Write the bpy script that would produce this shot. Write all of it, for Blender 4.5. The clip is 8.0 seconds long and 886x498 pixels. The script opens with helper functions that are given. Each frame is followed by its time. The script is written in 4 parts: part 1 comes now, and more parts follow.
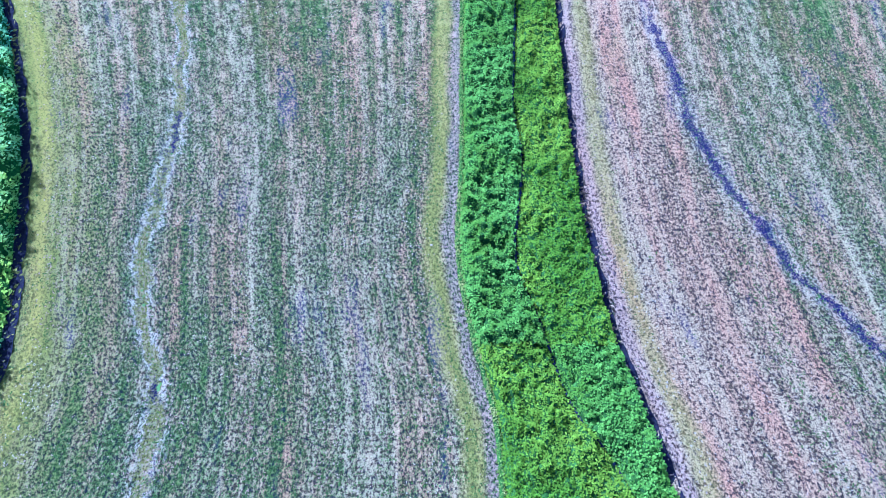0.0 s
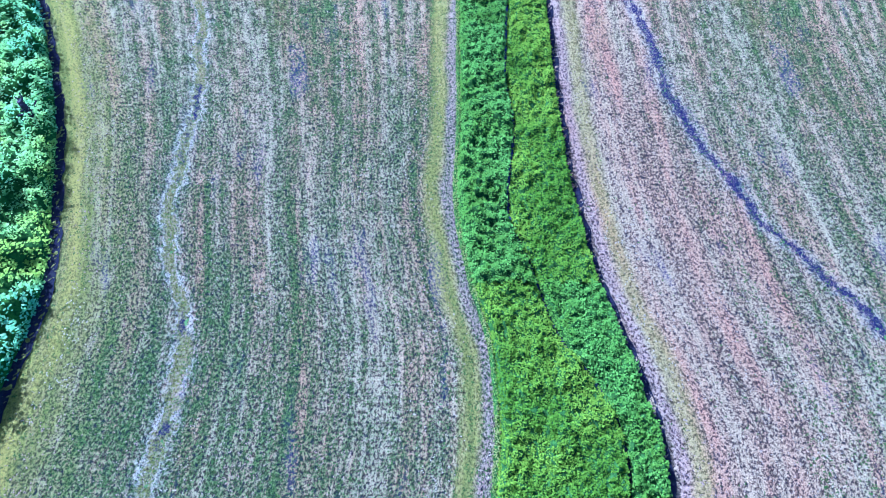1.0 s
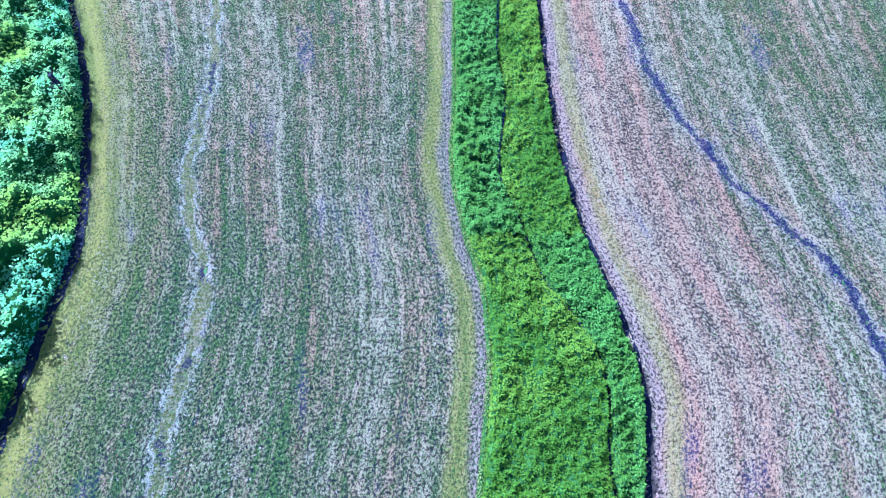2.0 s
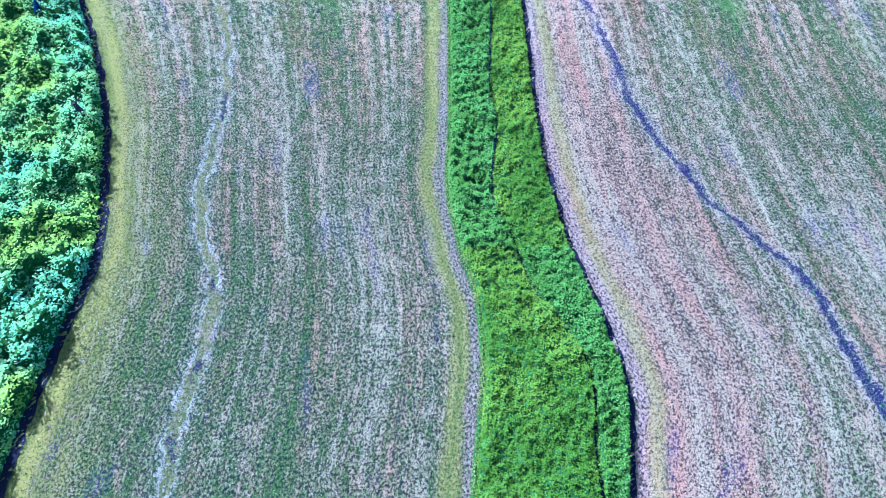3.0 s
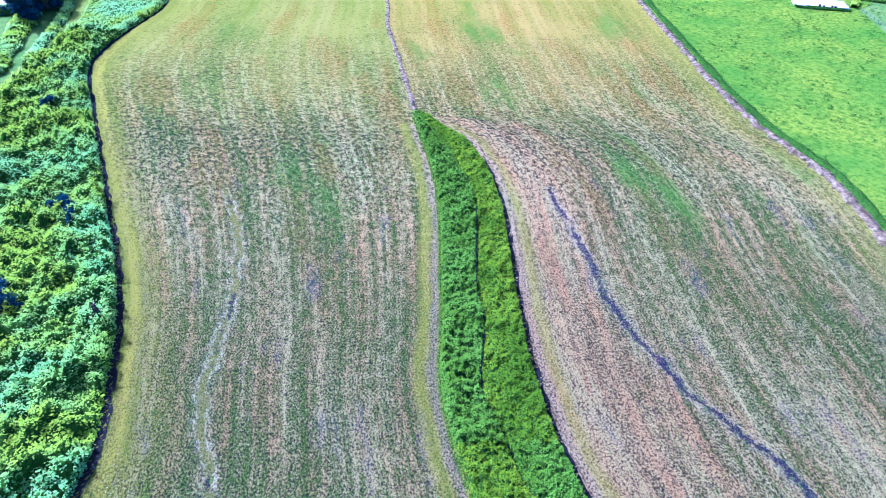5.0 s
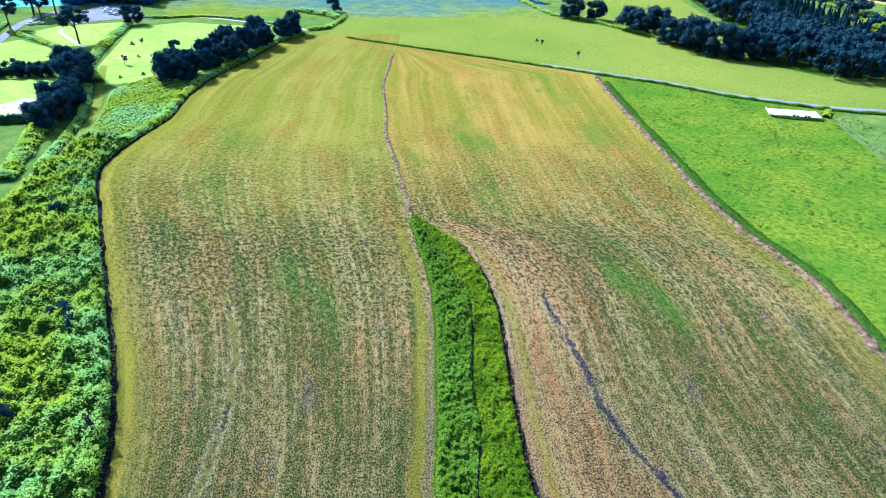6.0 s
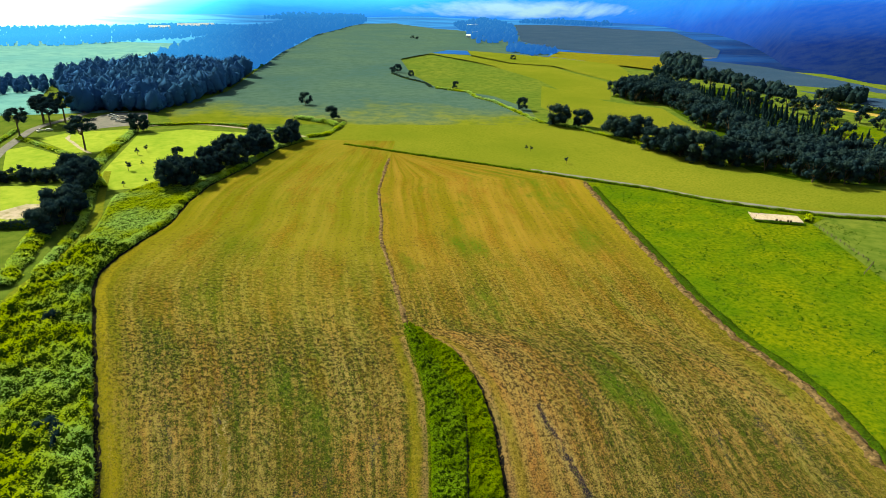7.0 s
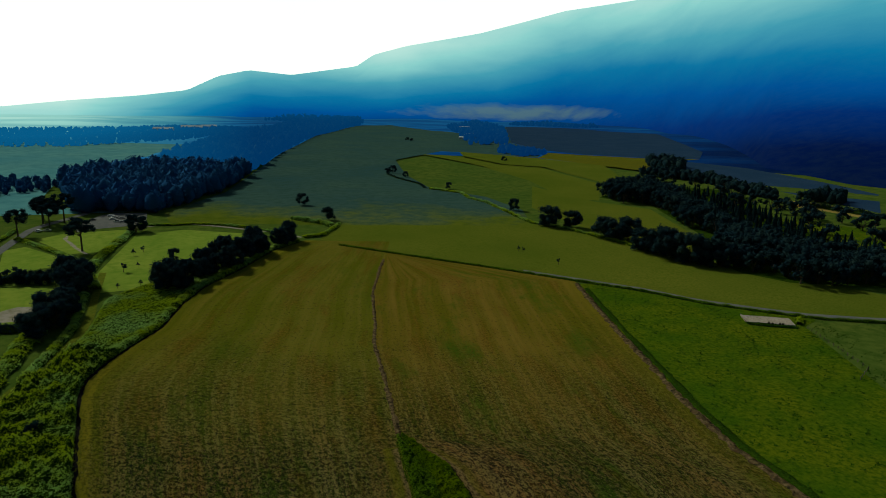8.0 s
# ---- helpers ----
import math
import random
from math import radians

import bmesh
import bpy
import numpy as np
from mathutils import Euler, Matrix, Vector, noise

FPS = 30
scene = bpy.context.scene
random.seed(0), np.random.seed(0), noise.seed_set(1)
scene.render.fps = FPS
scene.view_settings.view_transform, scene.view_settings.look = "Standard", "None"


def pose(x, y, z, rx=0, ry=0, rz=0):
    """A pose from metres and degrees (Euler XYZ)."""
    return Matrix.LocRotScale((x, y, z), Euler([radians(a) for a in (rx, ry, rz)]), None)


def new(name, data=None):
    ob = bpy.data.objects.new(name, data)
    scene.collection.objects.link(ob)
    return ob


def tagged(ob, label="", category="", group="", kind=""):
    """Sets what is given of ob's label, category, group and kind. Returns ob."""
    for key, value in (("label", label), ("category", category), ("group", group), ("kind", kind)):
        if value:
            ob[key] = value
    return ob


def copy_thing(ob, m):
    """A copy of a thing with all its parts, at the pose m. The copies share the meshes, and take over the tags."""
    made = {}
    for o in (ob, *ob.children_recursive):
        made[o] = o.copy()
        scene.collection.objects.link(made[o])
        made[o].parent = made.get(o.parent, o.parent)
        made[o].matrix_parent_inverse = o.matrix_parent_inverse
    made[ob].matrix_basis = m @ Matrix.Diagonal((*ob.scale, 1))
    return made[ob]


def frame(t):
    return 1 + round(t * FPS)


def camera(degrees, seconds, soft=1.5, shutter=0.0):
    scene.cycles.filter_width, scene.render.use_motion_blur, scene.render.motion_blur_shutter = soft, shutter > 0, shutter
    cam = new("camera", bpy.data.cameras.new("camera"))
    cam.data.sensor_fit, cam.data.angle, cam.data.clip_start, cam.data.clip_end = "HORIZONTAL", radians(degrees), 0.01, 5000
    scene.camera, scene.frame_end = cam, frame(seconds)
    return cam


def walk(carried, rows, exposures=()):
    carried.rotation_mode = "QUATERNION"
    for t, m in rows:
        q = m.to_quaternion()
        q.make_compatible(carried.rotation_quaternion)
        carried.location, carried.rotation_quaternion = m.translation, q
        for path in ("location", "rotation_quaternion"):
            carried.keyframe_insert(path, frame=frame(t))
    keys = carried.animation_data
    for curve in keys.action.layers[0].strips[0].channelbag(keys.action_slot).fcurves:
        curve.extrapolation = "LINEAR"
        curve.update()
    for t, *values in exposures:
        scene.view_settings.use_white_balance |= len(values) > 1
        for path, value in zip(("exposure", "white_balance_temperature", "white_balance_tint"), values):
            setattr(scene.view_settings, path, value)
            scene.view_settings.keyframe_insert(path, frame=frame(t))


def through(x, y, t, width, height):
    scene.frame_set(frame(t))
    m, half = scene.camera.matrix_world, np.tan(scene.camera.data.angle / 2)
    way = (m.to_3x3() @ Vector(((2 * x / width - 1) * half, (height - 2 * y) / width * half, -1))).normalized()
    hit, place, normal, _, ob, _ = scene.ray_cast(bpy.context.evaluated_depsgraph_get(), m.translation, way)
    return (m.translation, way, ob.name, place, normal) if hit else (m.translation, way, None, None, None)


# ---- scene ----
cam = camera(70.99, 8.0, soft=0.7)
PATH = [
    (0, pose(-0.00, -0.00, 59.99, 29.34, 0.18, -0.33)),
    (0.5, pose(-0.01, -4.60, 61.18, 29.84, 0.26, -0.45)),
    (1, pose(-0.01, -9.24, 62.57, 30.23, 0.32, -0.66)),
    (1.5, pose(0.03, -13.75, 63.81, 30.66, 0.35, -0.85)),
    (2.8, pose(0.22, -23.15, 66.73, 33.49, 0.19, -1.01)),
    (3, pose(0.20, -23.90, 67.23, 34.89, 0.14, -1.09)),
    (3.5, pose(0.15, -25.30, 68.43, 38.75, 0.01, -1.30)),
    (4, pose(0.13, -26.01, 69.70, 42.65, -0.09, -1.52)),
    (4.5, pose(0.05, -26.20, 71.39, 47.03, -0.18, -1.70)),
    (4.7, pose(-0.01, -26.25, 72.11, 48.80, -0.17, -1.85)),
    (5.8, pose(-0.22, -26.32, 76.35, 58.02, -0.41, -2.31)),
    (6, pose(-0.26, -26.32, 77.12, 59.70, -0.47, -2.39)),
    (6.5, pose(-0.38, -26.27, 79.09, 64.09, -0.56, -2.69)),
    (7, pose(-0.58, -26.23, 81.03, 68.30, -0.66, -3.01)),
    (7.5, pose(-0.66, -26.21, 82.90, 72.72, -0.78, -3.28)),
    (8, pose(-0.75, -26.19, 84.87, 76.91, -0.85, -3.59)),
]
EXPOSURES = [(0, 2.22, 3490, 39), (3.5, 2.31, 3490, 38), (4.5, 2.33, 3530, 41), (5.8, 1.83, 4350, 19), (6.5, 1.6, 5700, 2), (7.0, 0.95, 8600, -9), (7.5, -0.25, 7900, -11), (8.0, -1.55, 6700, -15)]
walk(cam, PATH, EXPOSURES)

# ---- sky and sun ----
SUN_AZ, SUN_EL = radians(-49.5), radians(41)
world = bpy.data.worlds.new("sky")
scene.world = world
world.use_nodes = True
wn = world.node_tree
sky = wn.nodes.new("ShaderNodeTexSky")
sky.sky_type, sky.sun_disc = "NISHITA", False
sky.sun_elevation, sky.sun_rotation = SUN_EL, SUN_AZ
sky.air_density, sky.dust_density, sky.ozone_density = 1.0, 3.0, 1.0
wn.links.new(sky.outputs[0], wn.nodes["Background"].inputs[0])
wn.nodes["Background"].inputs[1].default_value = 0.075
sun = new("sun", bpy.data.lights.new("sun", "SUN"))
sun.data.energy, sun.data.angle, sun.data.color = 4.6, radians(0.5), (1.0, 0.95, 0.86)
toward = Vector((math.sin(SUN_AZ) * math.cos(SUN_EL), math.cos(SUN_AZ) * math.cos(SUN_EL), math.sin(SUN_EL)))
sun.rotation_mode = "QUATERNION"
sun.rotation_quaternion = toward.to_track_quat("Z", "Y")
sun.location = (0, 0, 300)

# ---- materials ----
rng = np.random.default_rng(7)


class Nodes:
    """A material's node tree, written in few words."""

    def __init__(self, name):
        self.m = bpy.data.materials.new(name)
        self.m.use_nodes = True
        self.t = self.m.node_tree
        self.t.nodes.clear()
        self.out = self.t.nodes.new("ShaderNodeOutputMaterial")

    def add(self, kind, **inputs):
        n = self.t.nodes.new(kind)
        for k, v in inputs.items():
            self.put(n.inputs[k.replace("_", " ")], v)
        return n

    def put(self, socket, v):
        if isinstance(v, bpy.types.NodeSocket):
            self.t.links.new(v, socket)
        else:
            socket.default_value = v

    def coords(self, which, scale=(1, 1, 1)):
        c = self.t.nodes.new("ShaderNodeTexCoord")
        m = self.t.nodes.new("ShaderNodeMapping")
        self.t.links.new(c.outputs[which], m.inputs["Vector"])
        m.inputs["Scale"].default_value = scale
        return m.outputs[0]

    def noise(self, vector, scale, detail=4.0, rough=0.55):
        n = self.add("ShaderNodeTexNoise", Vector=vector, Scale=scale, Detail=detail, Roughness=rough)
        return n.outputs["Fac"]

    def ramp(self, fac, low, high):
        n = self.t.nodes.new("ShaderNodeMapRange")
        n.inputs["From Min"].default_value, n.inputs["From Max"].default_value = low, high
        self.put(n.inputs["Value"], fac)
        return n.outputs[0]

    def mix(self, fac, a, b, blend="MIX"):
        n = self.t.nodes.new("ShaderNodeMix")
        n.data_type, n.blend_type = "RGBA", blend
        self.put(n.inputs["Factor"], fac)
        for s, v in ((n.inputs[6], a), (n.inputs[7], b)):
            self.put(s, (*v, 1.0) if isinstance(v, tuple) else v)
        return n.outputs[2]

    def math(self, op, a, b=0.0):
        n = self.t.nodes.new("ShaderNodeMath")
        n.operation = op
        self.put(n.inputs[0], a)
        self.put(n.inputs[1], b)
        return n.outputs[0]

    def bump(self, height, strength, distance):
        return self.add("ShaderNodeBump", Height=height, Strength=strength, Distance=distance).outputs[0]

    def finish(self, color, rough=0.9, normal=None, metal=0.0, through=0.0, gloss=0.3):
        p = self.add("ShaderNodeBsdfPrincipled", Roughness=rough, Metallic=metal)
        p.inputs["Specular IOR Level"].default_value = gloss
        self.put(p.inputs["Base Color"], (*color, 1.0) if isinstance(color, tuple) else color)
        if normal is not None:
            self.put(p.inputs["Normal"], normal)
        shader = p.outputs[0]
        if through:
            tr = self.t.nodes.new("ShaderNodeBsdfTranslucent")
            self.put(tr.inputs[0], (*color, 1.0) if isinstance(color, tuple) else color)
            mx = self.t.nodes.new("ShaderNodeMixShader")
            mx.inputs[0].default_value = through
            self.t.links.new(shader, mx.inputs[1])
            self.t.links.new(tr.outputs[0], mx.inputs[2])
            shader = mx.outputs[0]
        self.t.links.new(shader, self.out.inputs[0])
        return self.m


def earthy(name, a, b, c, large=0.05, small=2.0, bump=0.15, rough=0.95, gloss=0.0):
    """Ground or wood: three tones over a large and a small scale, with relief."""
    n = Nodes(name)
    v = n.coords("Object")
    big = n.ramp(n.noise(v, large, 3), 0.35, 0.65)
    fine = n.noise(v, small, 5, 0.7)
    col = n.mix(n.ramp(fine, 0.42, 0.66), n.mix(big, a, b), c)
    return n.finish(col, rough, n.bump(fine, 0.6, bump), gloss=gloss)


def leafy(name, a, b, c, large=0.12, through=0.3, rough=0.6, gloss=0.25):
    """Foliage: tone by the leaf and by the patch."""
    n = Nodes(name)
    v = n.coords("Object")
    big = n.ramp(n.noise(v, large, 3), 0.42, 0.58)
    island = n.t.nodes.new("ShaderNodeNewGeometry").outputs["Random Per Island"]
    who = n.t.nodes.new("ShaderNodeObjectInfo").outputs["Random"]
    tone = n.mix(n.math("MULTIPLY", n.math("ADD", island, who), 0.5), a, b)
    col = n.mix(n.math("MULTIPLY", big, 0.88), tone, c)
    return n.finish(col, rough, through=through, gloss=gloss)


def crop_soil():
    """Stubble in drilled rows that run along v: clods, pale straw, weeds in lanes, regrowth further off; headlands and washed furrows follow the plan."""
    n = Nodes("crop_soil")
    flat = n.coords("UV")

    def plan(key):
        at_node = n.t.nodes.new("ShaderNodeAttribute")
        at_node.attribute_name = key
        return at_node.outputs["Fac"]

    def off(value, gain):
        return n.math("MULTIPLY", n.math("SUBTRACT", value, 0.5), gain)

    def total(*values):
        out = values[0]
        for v in values[1:]:
            out = n.math("ADD", out, v)
        return out

    def times(*values):
        out = values[0]
        for v in values[1:]:
            out = n.math("MULTIPLY", out, v)
        return out

    sep = n.t.nodes.new("ShaderNodeSeparateXYZ")
    n.t.links.new(flat, sep.inputs[0])
    along = sep.outputs[1]
    far_grain = n.ramp(along, 40.0, 100.0)

    def coarser(fine, coarse):
        """Fine clod noise at the near end of the fields, coarser further up so that the speckle still shows from the
        camera.
        """
        return total(times(fine, n.math("SUBTRACT", 1.0, far_grain)), times(coarse, far_grain))

    grain = coarser(n.noise(n.coords("UV", (1.0, 0.8, 1)), 3.3, 4, 0.75), n.noise(n.coords("UV", (1.0, 0.6, 1)), 1.5, 4, 0.8))
    dots = n.noise(flat, 6.4, 3, 0.75)
    clod = coarser(n.noise(n.coords("UV", (1.0, 0.75, 1)), 2.4, 3, 0.7), n.noise(n.coords("UV", (1.0, 0.55, 1)), 1.1, 4, 0.75))
    row = n.noise(n.coords("UV", (1.0, 0.022, 1)), 0.9, 4, 0.65)
    lane = n.noise(n.coords("UV", (1.0, 0.012, 1)), 0.20, 3, 0.6)
    patch = n.noise(n.coords("UV", (1.0, 0.5, 1)), 0.035, 4, 0.6)
    warm = n.noise(n.coords("UV", (1.0, 0.10, 1)), 0.25, 4, 0.65)
    clump = n.noise(n.coords("UV", (1.0, 0.55, 1)), 0.75, 4, 0.7)
    east = n.ramp(plan("lush"), 0.8, 0.6)
    reach = total(along, off(patch, 120.0), off(clod, 30.0))
    # bare, trodden ground beside the green strip on the east side
    bare = times(n.ramp(total(plan("inner"), off(patch, 40.0)), 24.0, 8.0), east)
    tone = total(off(row, 0.85), off(lane, 0.5), off(patch, 0.6), off(clump, 0.9), times(bare, 0.05), times(east, n.ramp(along, 45.0, 5.0), 0.16), n.math("MULTIPLY", n.ramp(along, 22.0, -14.0), -0.12))
    # soil, straw and weeds
    soil = n.mix(n.ramp(dots, 0.40, 0.60), (0.010, 0.010, 0.009), (0.10, 0.058, 0.020))
    pink = n.math("MINIMUM", total(times(n.ramp(warm, 0.44, 0.62), 0.75), times(bare, 0.28)), 1.0)
    straw = n.mix(pink, (0.41, 0.325, 0.108), (0.43, 0.235, 0.076))
    straw = n.mix(n.ramp(dots, 0.36, 0.60), n.mix(pink, (0.098, 0.074, 0.023), (0.128, 0.058, 0.018)), straw)
    col = n.mix(n.ramp(total(grain, times(tone, 0.26)), 0.455, 0.55), soil, straw)
    green = n.mix(n.ramp(grain, 0.40, 0.60), (0.014, 0.034, 0.004), (0.085, 0.132, 0.012))
    weedy = times(n.ramp(total(dots, times(tone, -0.42), times(bare, -0.12)), 0.46, 0.58), 0.85)
    col = n.mix(weedy, col, green)
    # shade between the clods, painted as near-black gaps
    col = n.mix(times(n.ramp(total(clod, times(tone, 0.10)), 0.45, 0.37), 0.85), col, (0.012, 0.014, 0.013))
    damp = times(n.ramp(n.noise(n.coords("UV", (0.5, 0.12, 1)), 0.5, 4), 0.60, 0.68), n.ramp(grain, 0.56, 0.46))
    col = n.mix(times(damp, n.ramp(along, 110.0, 70.0), 0.55), col, (0.030, 0.030, 0.050))
    # regrowth, smooth from afar, in long faint stripes
    stripes = n.noise(n.coords("UV", (1.0, 0.018, 1)), 0.34, 4, 0.55)
    grown = times(n.ramp(total(reach, off(clump, 60.0)), 98.0, 188.0), n.ramp(clod, 0.20, 0.48))
    young = n.mix(n.ramp(total(stripes, off(patch, 0.6)), 0.36, 0.66), n.mix(east, (0.140, 0.145, 0.010), (0.165, 0.142, 0.011)), n.mix(east, (0.205, 0.175, 0.022), (0.260, 0.172, 0.026)))
    col = n.mix(times(grown, 0.92), col, young)
    lush = times(n.ramp(n.noise(n.coords("UV", (1.0, 0.3, 1)), 0.06, 4, 0.65), 0.54, 0.66), n.ramp(along, 40.0, 90.0), n.ramp(grain, 0.36, 0.52), n.mix(east, (0.45, 0.45, 0.45), (1.0, 1.0, 1.0)))
    earthy_run = times(n.ramp(n.noise(n.coords("UV", (1.0, 0.16, 1)), 0.11, 5, 0.7), 0.50, 0.64), n.ramp(along, 45.0, 95.0), n.ramp(dots, 0.36, 0.56))
    col = n.mix(times(earthy_run, 0.55), col, n.mix(n.ramp(grain, 0.42, 0.58), (0.075, 0.036, 0.007), (0.27, 0.118, 0.016)))
    col = n.mix(times(lush, 0.75), col, (0.060, 0.125, 0.008))
    # yellowed headlands along the borders
    sway = total(off(n.noise(n.coords("UV", (0.2, 0.12, 1)), 1.0, 4), 5.0), off(dots, 1.6))
    e0, e1 = n.math("ADD", plan("outer"), sway), n.math("ADD", plan("inner"), times(sway, 0.45))
    worn = total(0.35, times(n.ramp(n.noise(n.coords("UV", (0.35, 0.06, 1)), 1.0, 4, 0.65), 0.40, 0.58), n.ramp(grain, 0.30, 0.52), 0.55))
    side_band = total(times(n.ramp(e0, 7.6, 2.6), worn), times(n.ramp(e0, 13.0, 7.0), n.ramp(grain, 0.46, 0.56), 0.45))
    edge_band = times(n.ramp(e1, 1.5, 2.4), n.ramp(e1, 4.6, 3.4), n.ramp(grain, 0.30, 0.54), n.mix(east, (0.75, 0.75, 0.75), (0.5, 0.5, 0.5)))
    hay = n.mix(n.ramp(total(times(dots, 0.4), times(stripes, 0.6)), 0.42, 0.58), (0.125, 0.130, 0.010), (0.250, 0.200, 0.018))
    rust = times(n.ramp(e1, 0.2, 0.8), n.ramp(e1, 2.2, 1.4), n.ramp(grain, 0.42, 0.54), 0.55)
    col = n.mix(rust, col, (0.30, 0.19, 0.10))
    west_only = n.ramp(plan("lush"), 0.6, 0.8)
    col = n.mix(n.math("MINIMUM", total(times(side_band, n.mix(west_only, (0.45, 0.45, 0.45), (1.0, 1.0, 1.0))), edge_band), 1.0), col, hay)
    # furrows: washed pale lips, weeds between them and a dark bed that comes and goes
    bend = total(off(n.noise(flat, 0.18, 3), 3.0), off(n.noise(flat, 0.8, 4), 2.0), off(n.noise(flat, 2.8, 3, 0.7), 2.0))
    d = n.math("ABSOLUTE", total(plan("furrow"), bend))
    comes = n.ramp(n.noise(n.coords("UV", (0.02, 0.16, 1)), 1.0, 4), 0.42, 0.58)
    wash = times(n.ramp(d, 2.2, 0.7), n.ramp(grain, 0.48, 0.56), 0.3)
    col = n.mix(wash, col, (0.28, 0.24, 0.14))
    col = n.mix(times(n.ramp(d, 0.9, 0.6), west_only, n.ramp(dots, 0.40, 0.54), 0.7), col, (0.135, 0.130, 0.010))
    lip = times(n.ramp(n.math("ABSOLUTE", n.math("SUBTRACT", d, 0.85)), 0.26, 0.10), n.ramp(dots, 0.42, 0.56), n.mix(west_only, (0.3, 0.3, 0.3), (0.85, 0.85, 0.85)), n.ramp(n.noise(flat, 0.35, 3), 0.38, 0.56))
    col = n.mix(lip, col, (0.38, 0.32, 0.16))
    bed_w = n.ramp(total(d, times(n.math("SUBTRACT", 1.0, comes), times(n.ramp(along, 0.0, 60.0), 0.55)), times(west_only, times(n.math("SUBTRACT", 1.0, comes), 0.7)), times(west_only, 0.35)), 0.86, 0.50)
    col = n.mix(times(bed_w, n.ramp(dots, 0.64, 0.50)), col, (0.014, 0.012, 0.030))
    relief = n.math("ADD", grain, n.math("MULTIPLY", dots, 0.6))
    return n.finish(col, 0.95, n.bump(relief, 1.0, 0.5), gloss=0.0)


def cloud_shaded_field(name):
    """A far field: cloud shade and haze are put into its colour, ragged towards the yellow grass at its near end."""
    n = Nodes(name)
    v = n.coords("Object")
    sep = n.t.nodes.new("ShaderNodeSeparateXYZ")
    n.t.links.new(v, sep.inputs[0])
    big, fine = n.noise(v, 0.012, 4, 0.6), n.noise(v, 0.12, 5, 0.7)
    # dark blue-green carries the painted cloud shade and haze
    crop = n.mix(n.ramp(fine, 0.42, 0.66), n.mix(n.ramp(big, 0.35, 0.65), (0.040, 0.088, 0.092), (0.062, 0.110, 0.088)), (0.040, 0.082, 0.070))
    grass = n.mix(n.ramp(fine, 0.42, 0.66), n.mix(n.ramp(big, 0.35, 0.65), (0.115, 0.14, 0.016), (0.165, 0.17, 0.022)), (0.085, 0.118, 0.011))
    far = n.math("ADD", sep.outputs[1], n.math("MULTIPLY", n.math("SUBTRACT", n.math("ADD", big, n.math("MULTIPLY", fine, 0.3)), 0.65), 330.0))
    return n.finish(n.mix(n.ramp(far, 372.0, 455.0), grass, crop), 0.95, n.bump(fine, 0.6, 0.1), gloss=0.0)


def srgb(r, g, b, gain=1.0):
    """Linear light of an 8-bit colour."""
    return tuple(gain * ((c / 255 + 0.055) / 1.055) ** 2.4 if c > 10 else gain * c / 255 / 12.92 for c in (r, g, b))


def distance(name, forest):
    """Far land and mountains whose blue haze is painted in as glow; "veil" says how much haze each point gets."""
    n = Nodes(name)
    v = n.coords("Object")

    def plan(key):
        at_node = n.t.nodes.new("ShaderNodeAttribute")
        at_node.attribute_name = key
        return at_node.outputs["Fac"]

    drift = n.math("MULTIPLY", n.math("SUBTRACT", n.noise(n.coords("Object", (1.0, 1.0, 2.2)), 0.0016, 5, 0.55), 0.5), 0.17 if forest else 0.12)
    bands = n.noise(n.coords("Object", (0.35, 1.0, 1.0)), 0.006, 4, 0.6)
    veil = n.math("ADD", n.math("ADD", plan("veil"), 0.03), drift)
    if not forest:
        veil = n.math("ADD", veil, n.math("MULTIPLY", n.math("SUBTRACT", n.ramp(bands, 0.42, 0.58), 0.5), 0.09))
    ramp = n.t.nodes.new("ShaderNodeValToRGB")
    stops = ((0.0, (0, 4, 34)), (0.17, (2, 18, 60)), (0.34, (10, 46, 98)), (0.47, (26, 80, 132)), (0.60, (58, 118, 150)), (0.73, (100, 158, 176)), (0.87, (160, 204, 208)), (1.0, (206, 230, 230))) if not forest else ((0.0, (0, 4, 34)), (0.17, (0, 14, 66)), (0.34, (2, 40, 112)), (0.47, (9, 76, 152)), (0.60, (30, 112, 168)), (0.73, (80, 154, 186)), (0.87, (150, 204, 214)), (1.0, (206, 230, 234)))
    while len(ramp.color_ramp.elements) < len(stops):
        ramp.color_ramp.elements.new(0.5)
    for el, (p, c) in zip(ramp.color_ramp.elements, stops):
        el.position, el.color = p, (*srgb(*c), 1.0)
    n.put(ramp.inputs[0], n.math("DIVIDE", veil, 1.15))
    haze_glow = ramp.outputs[0]
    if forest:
        # sunlit meadow patch on the slope, painted into the glow
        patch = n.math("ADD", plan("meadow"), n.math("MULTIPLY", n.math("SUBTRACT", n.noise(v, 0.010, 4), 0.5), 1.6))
        haze_glow = n.mix(n.math("MULTIPLY", n.ramp(patch, 0.1, 1.0), 0.4), haze_glow, srgb(120, 140, 112))
    e = n.add("ShaderNodeEmission", Color=haze_glow, Strength=2.9)
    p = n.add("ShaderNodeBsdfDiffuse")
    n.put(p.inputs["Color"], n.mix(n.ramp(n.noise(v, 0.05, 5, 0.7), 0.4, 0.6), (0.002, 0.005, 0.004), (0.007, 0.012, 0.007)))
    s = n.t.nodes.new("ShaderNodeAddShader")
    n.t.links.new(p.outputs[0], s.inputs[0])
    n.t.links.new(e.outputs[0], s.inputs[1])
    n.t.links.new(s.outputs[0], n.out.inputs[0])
    return n.m


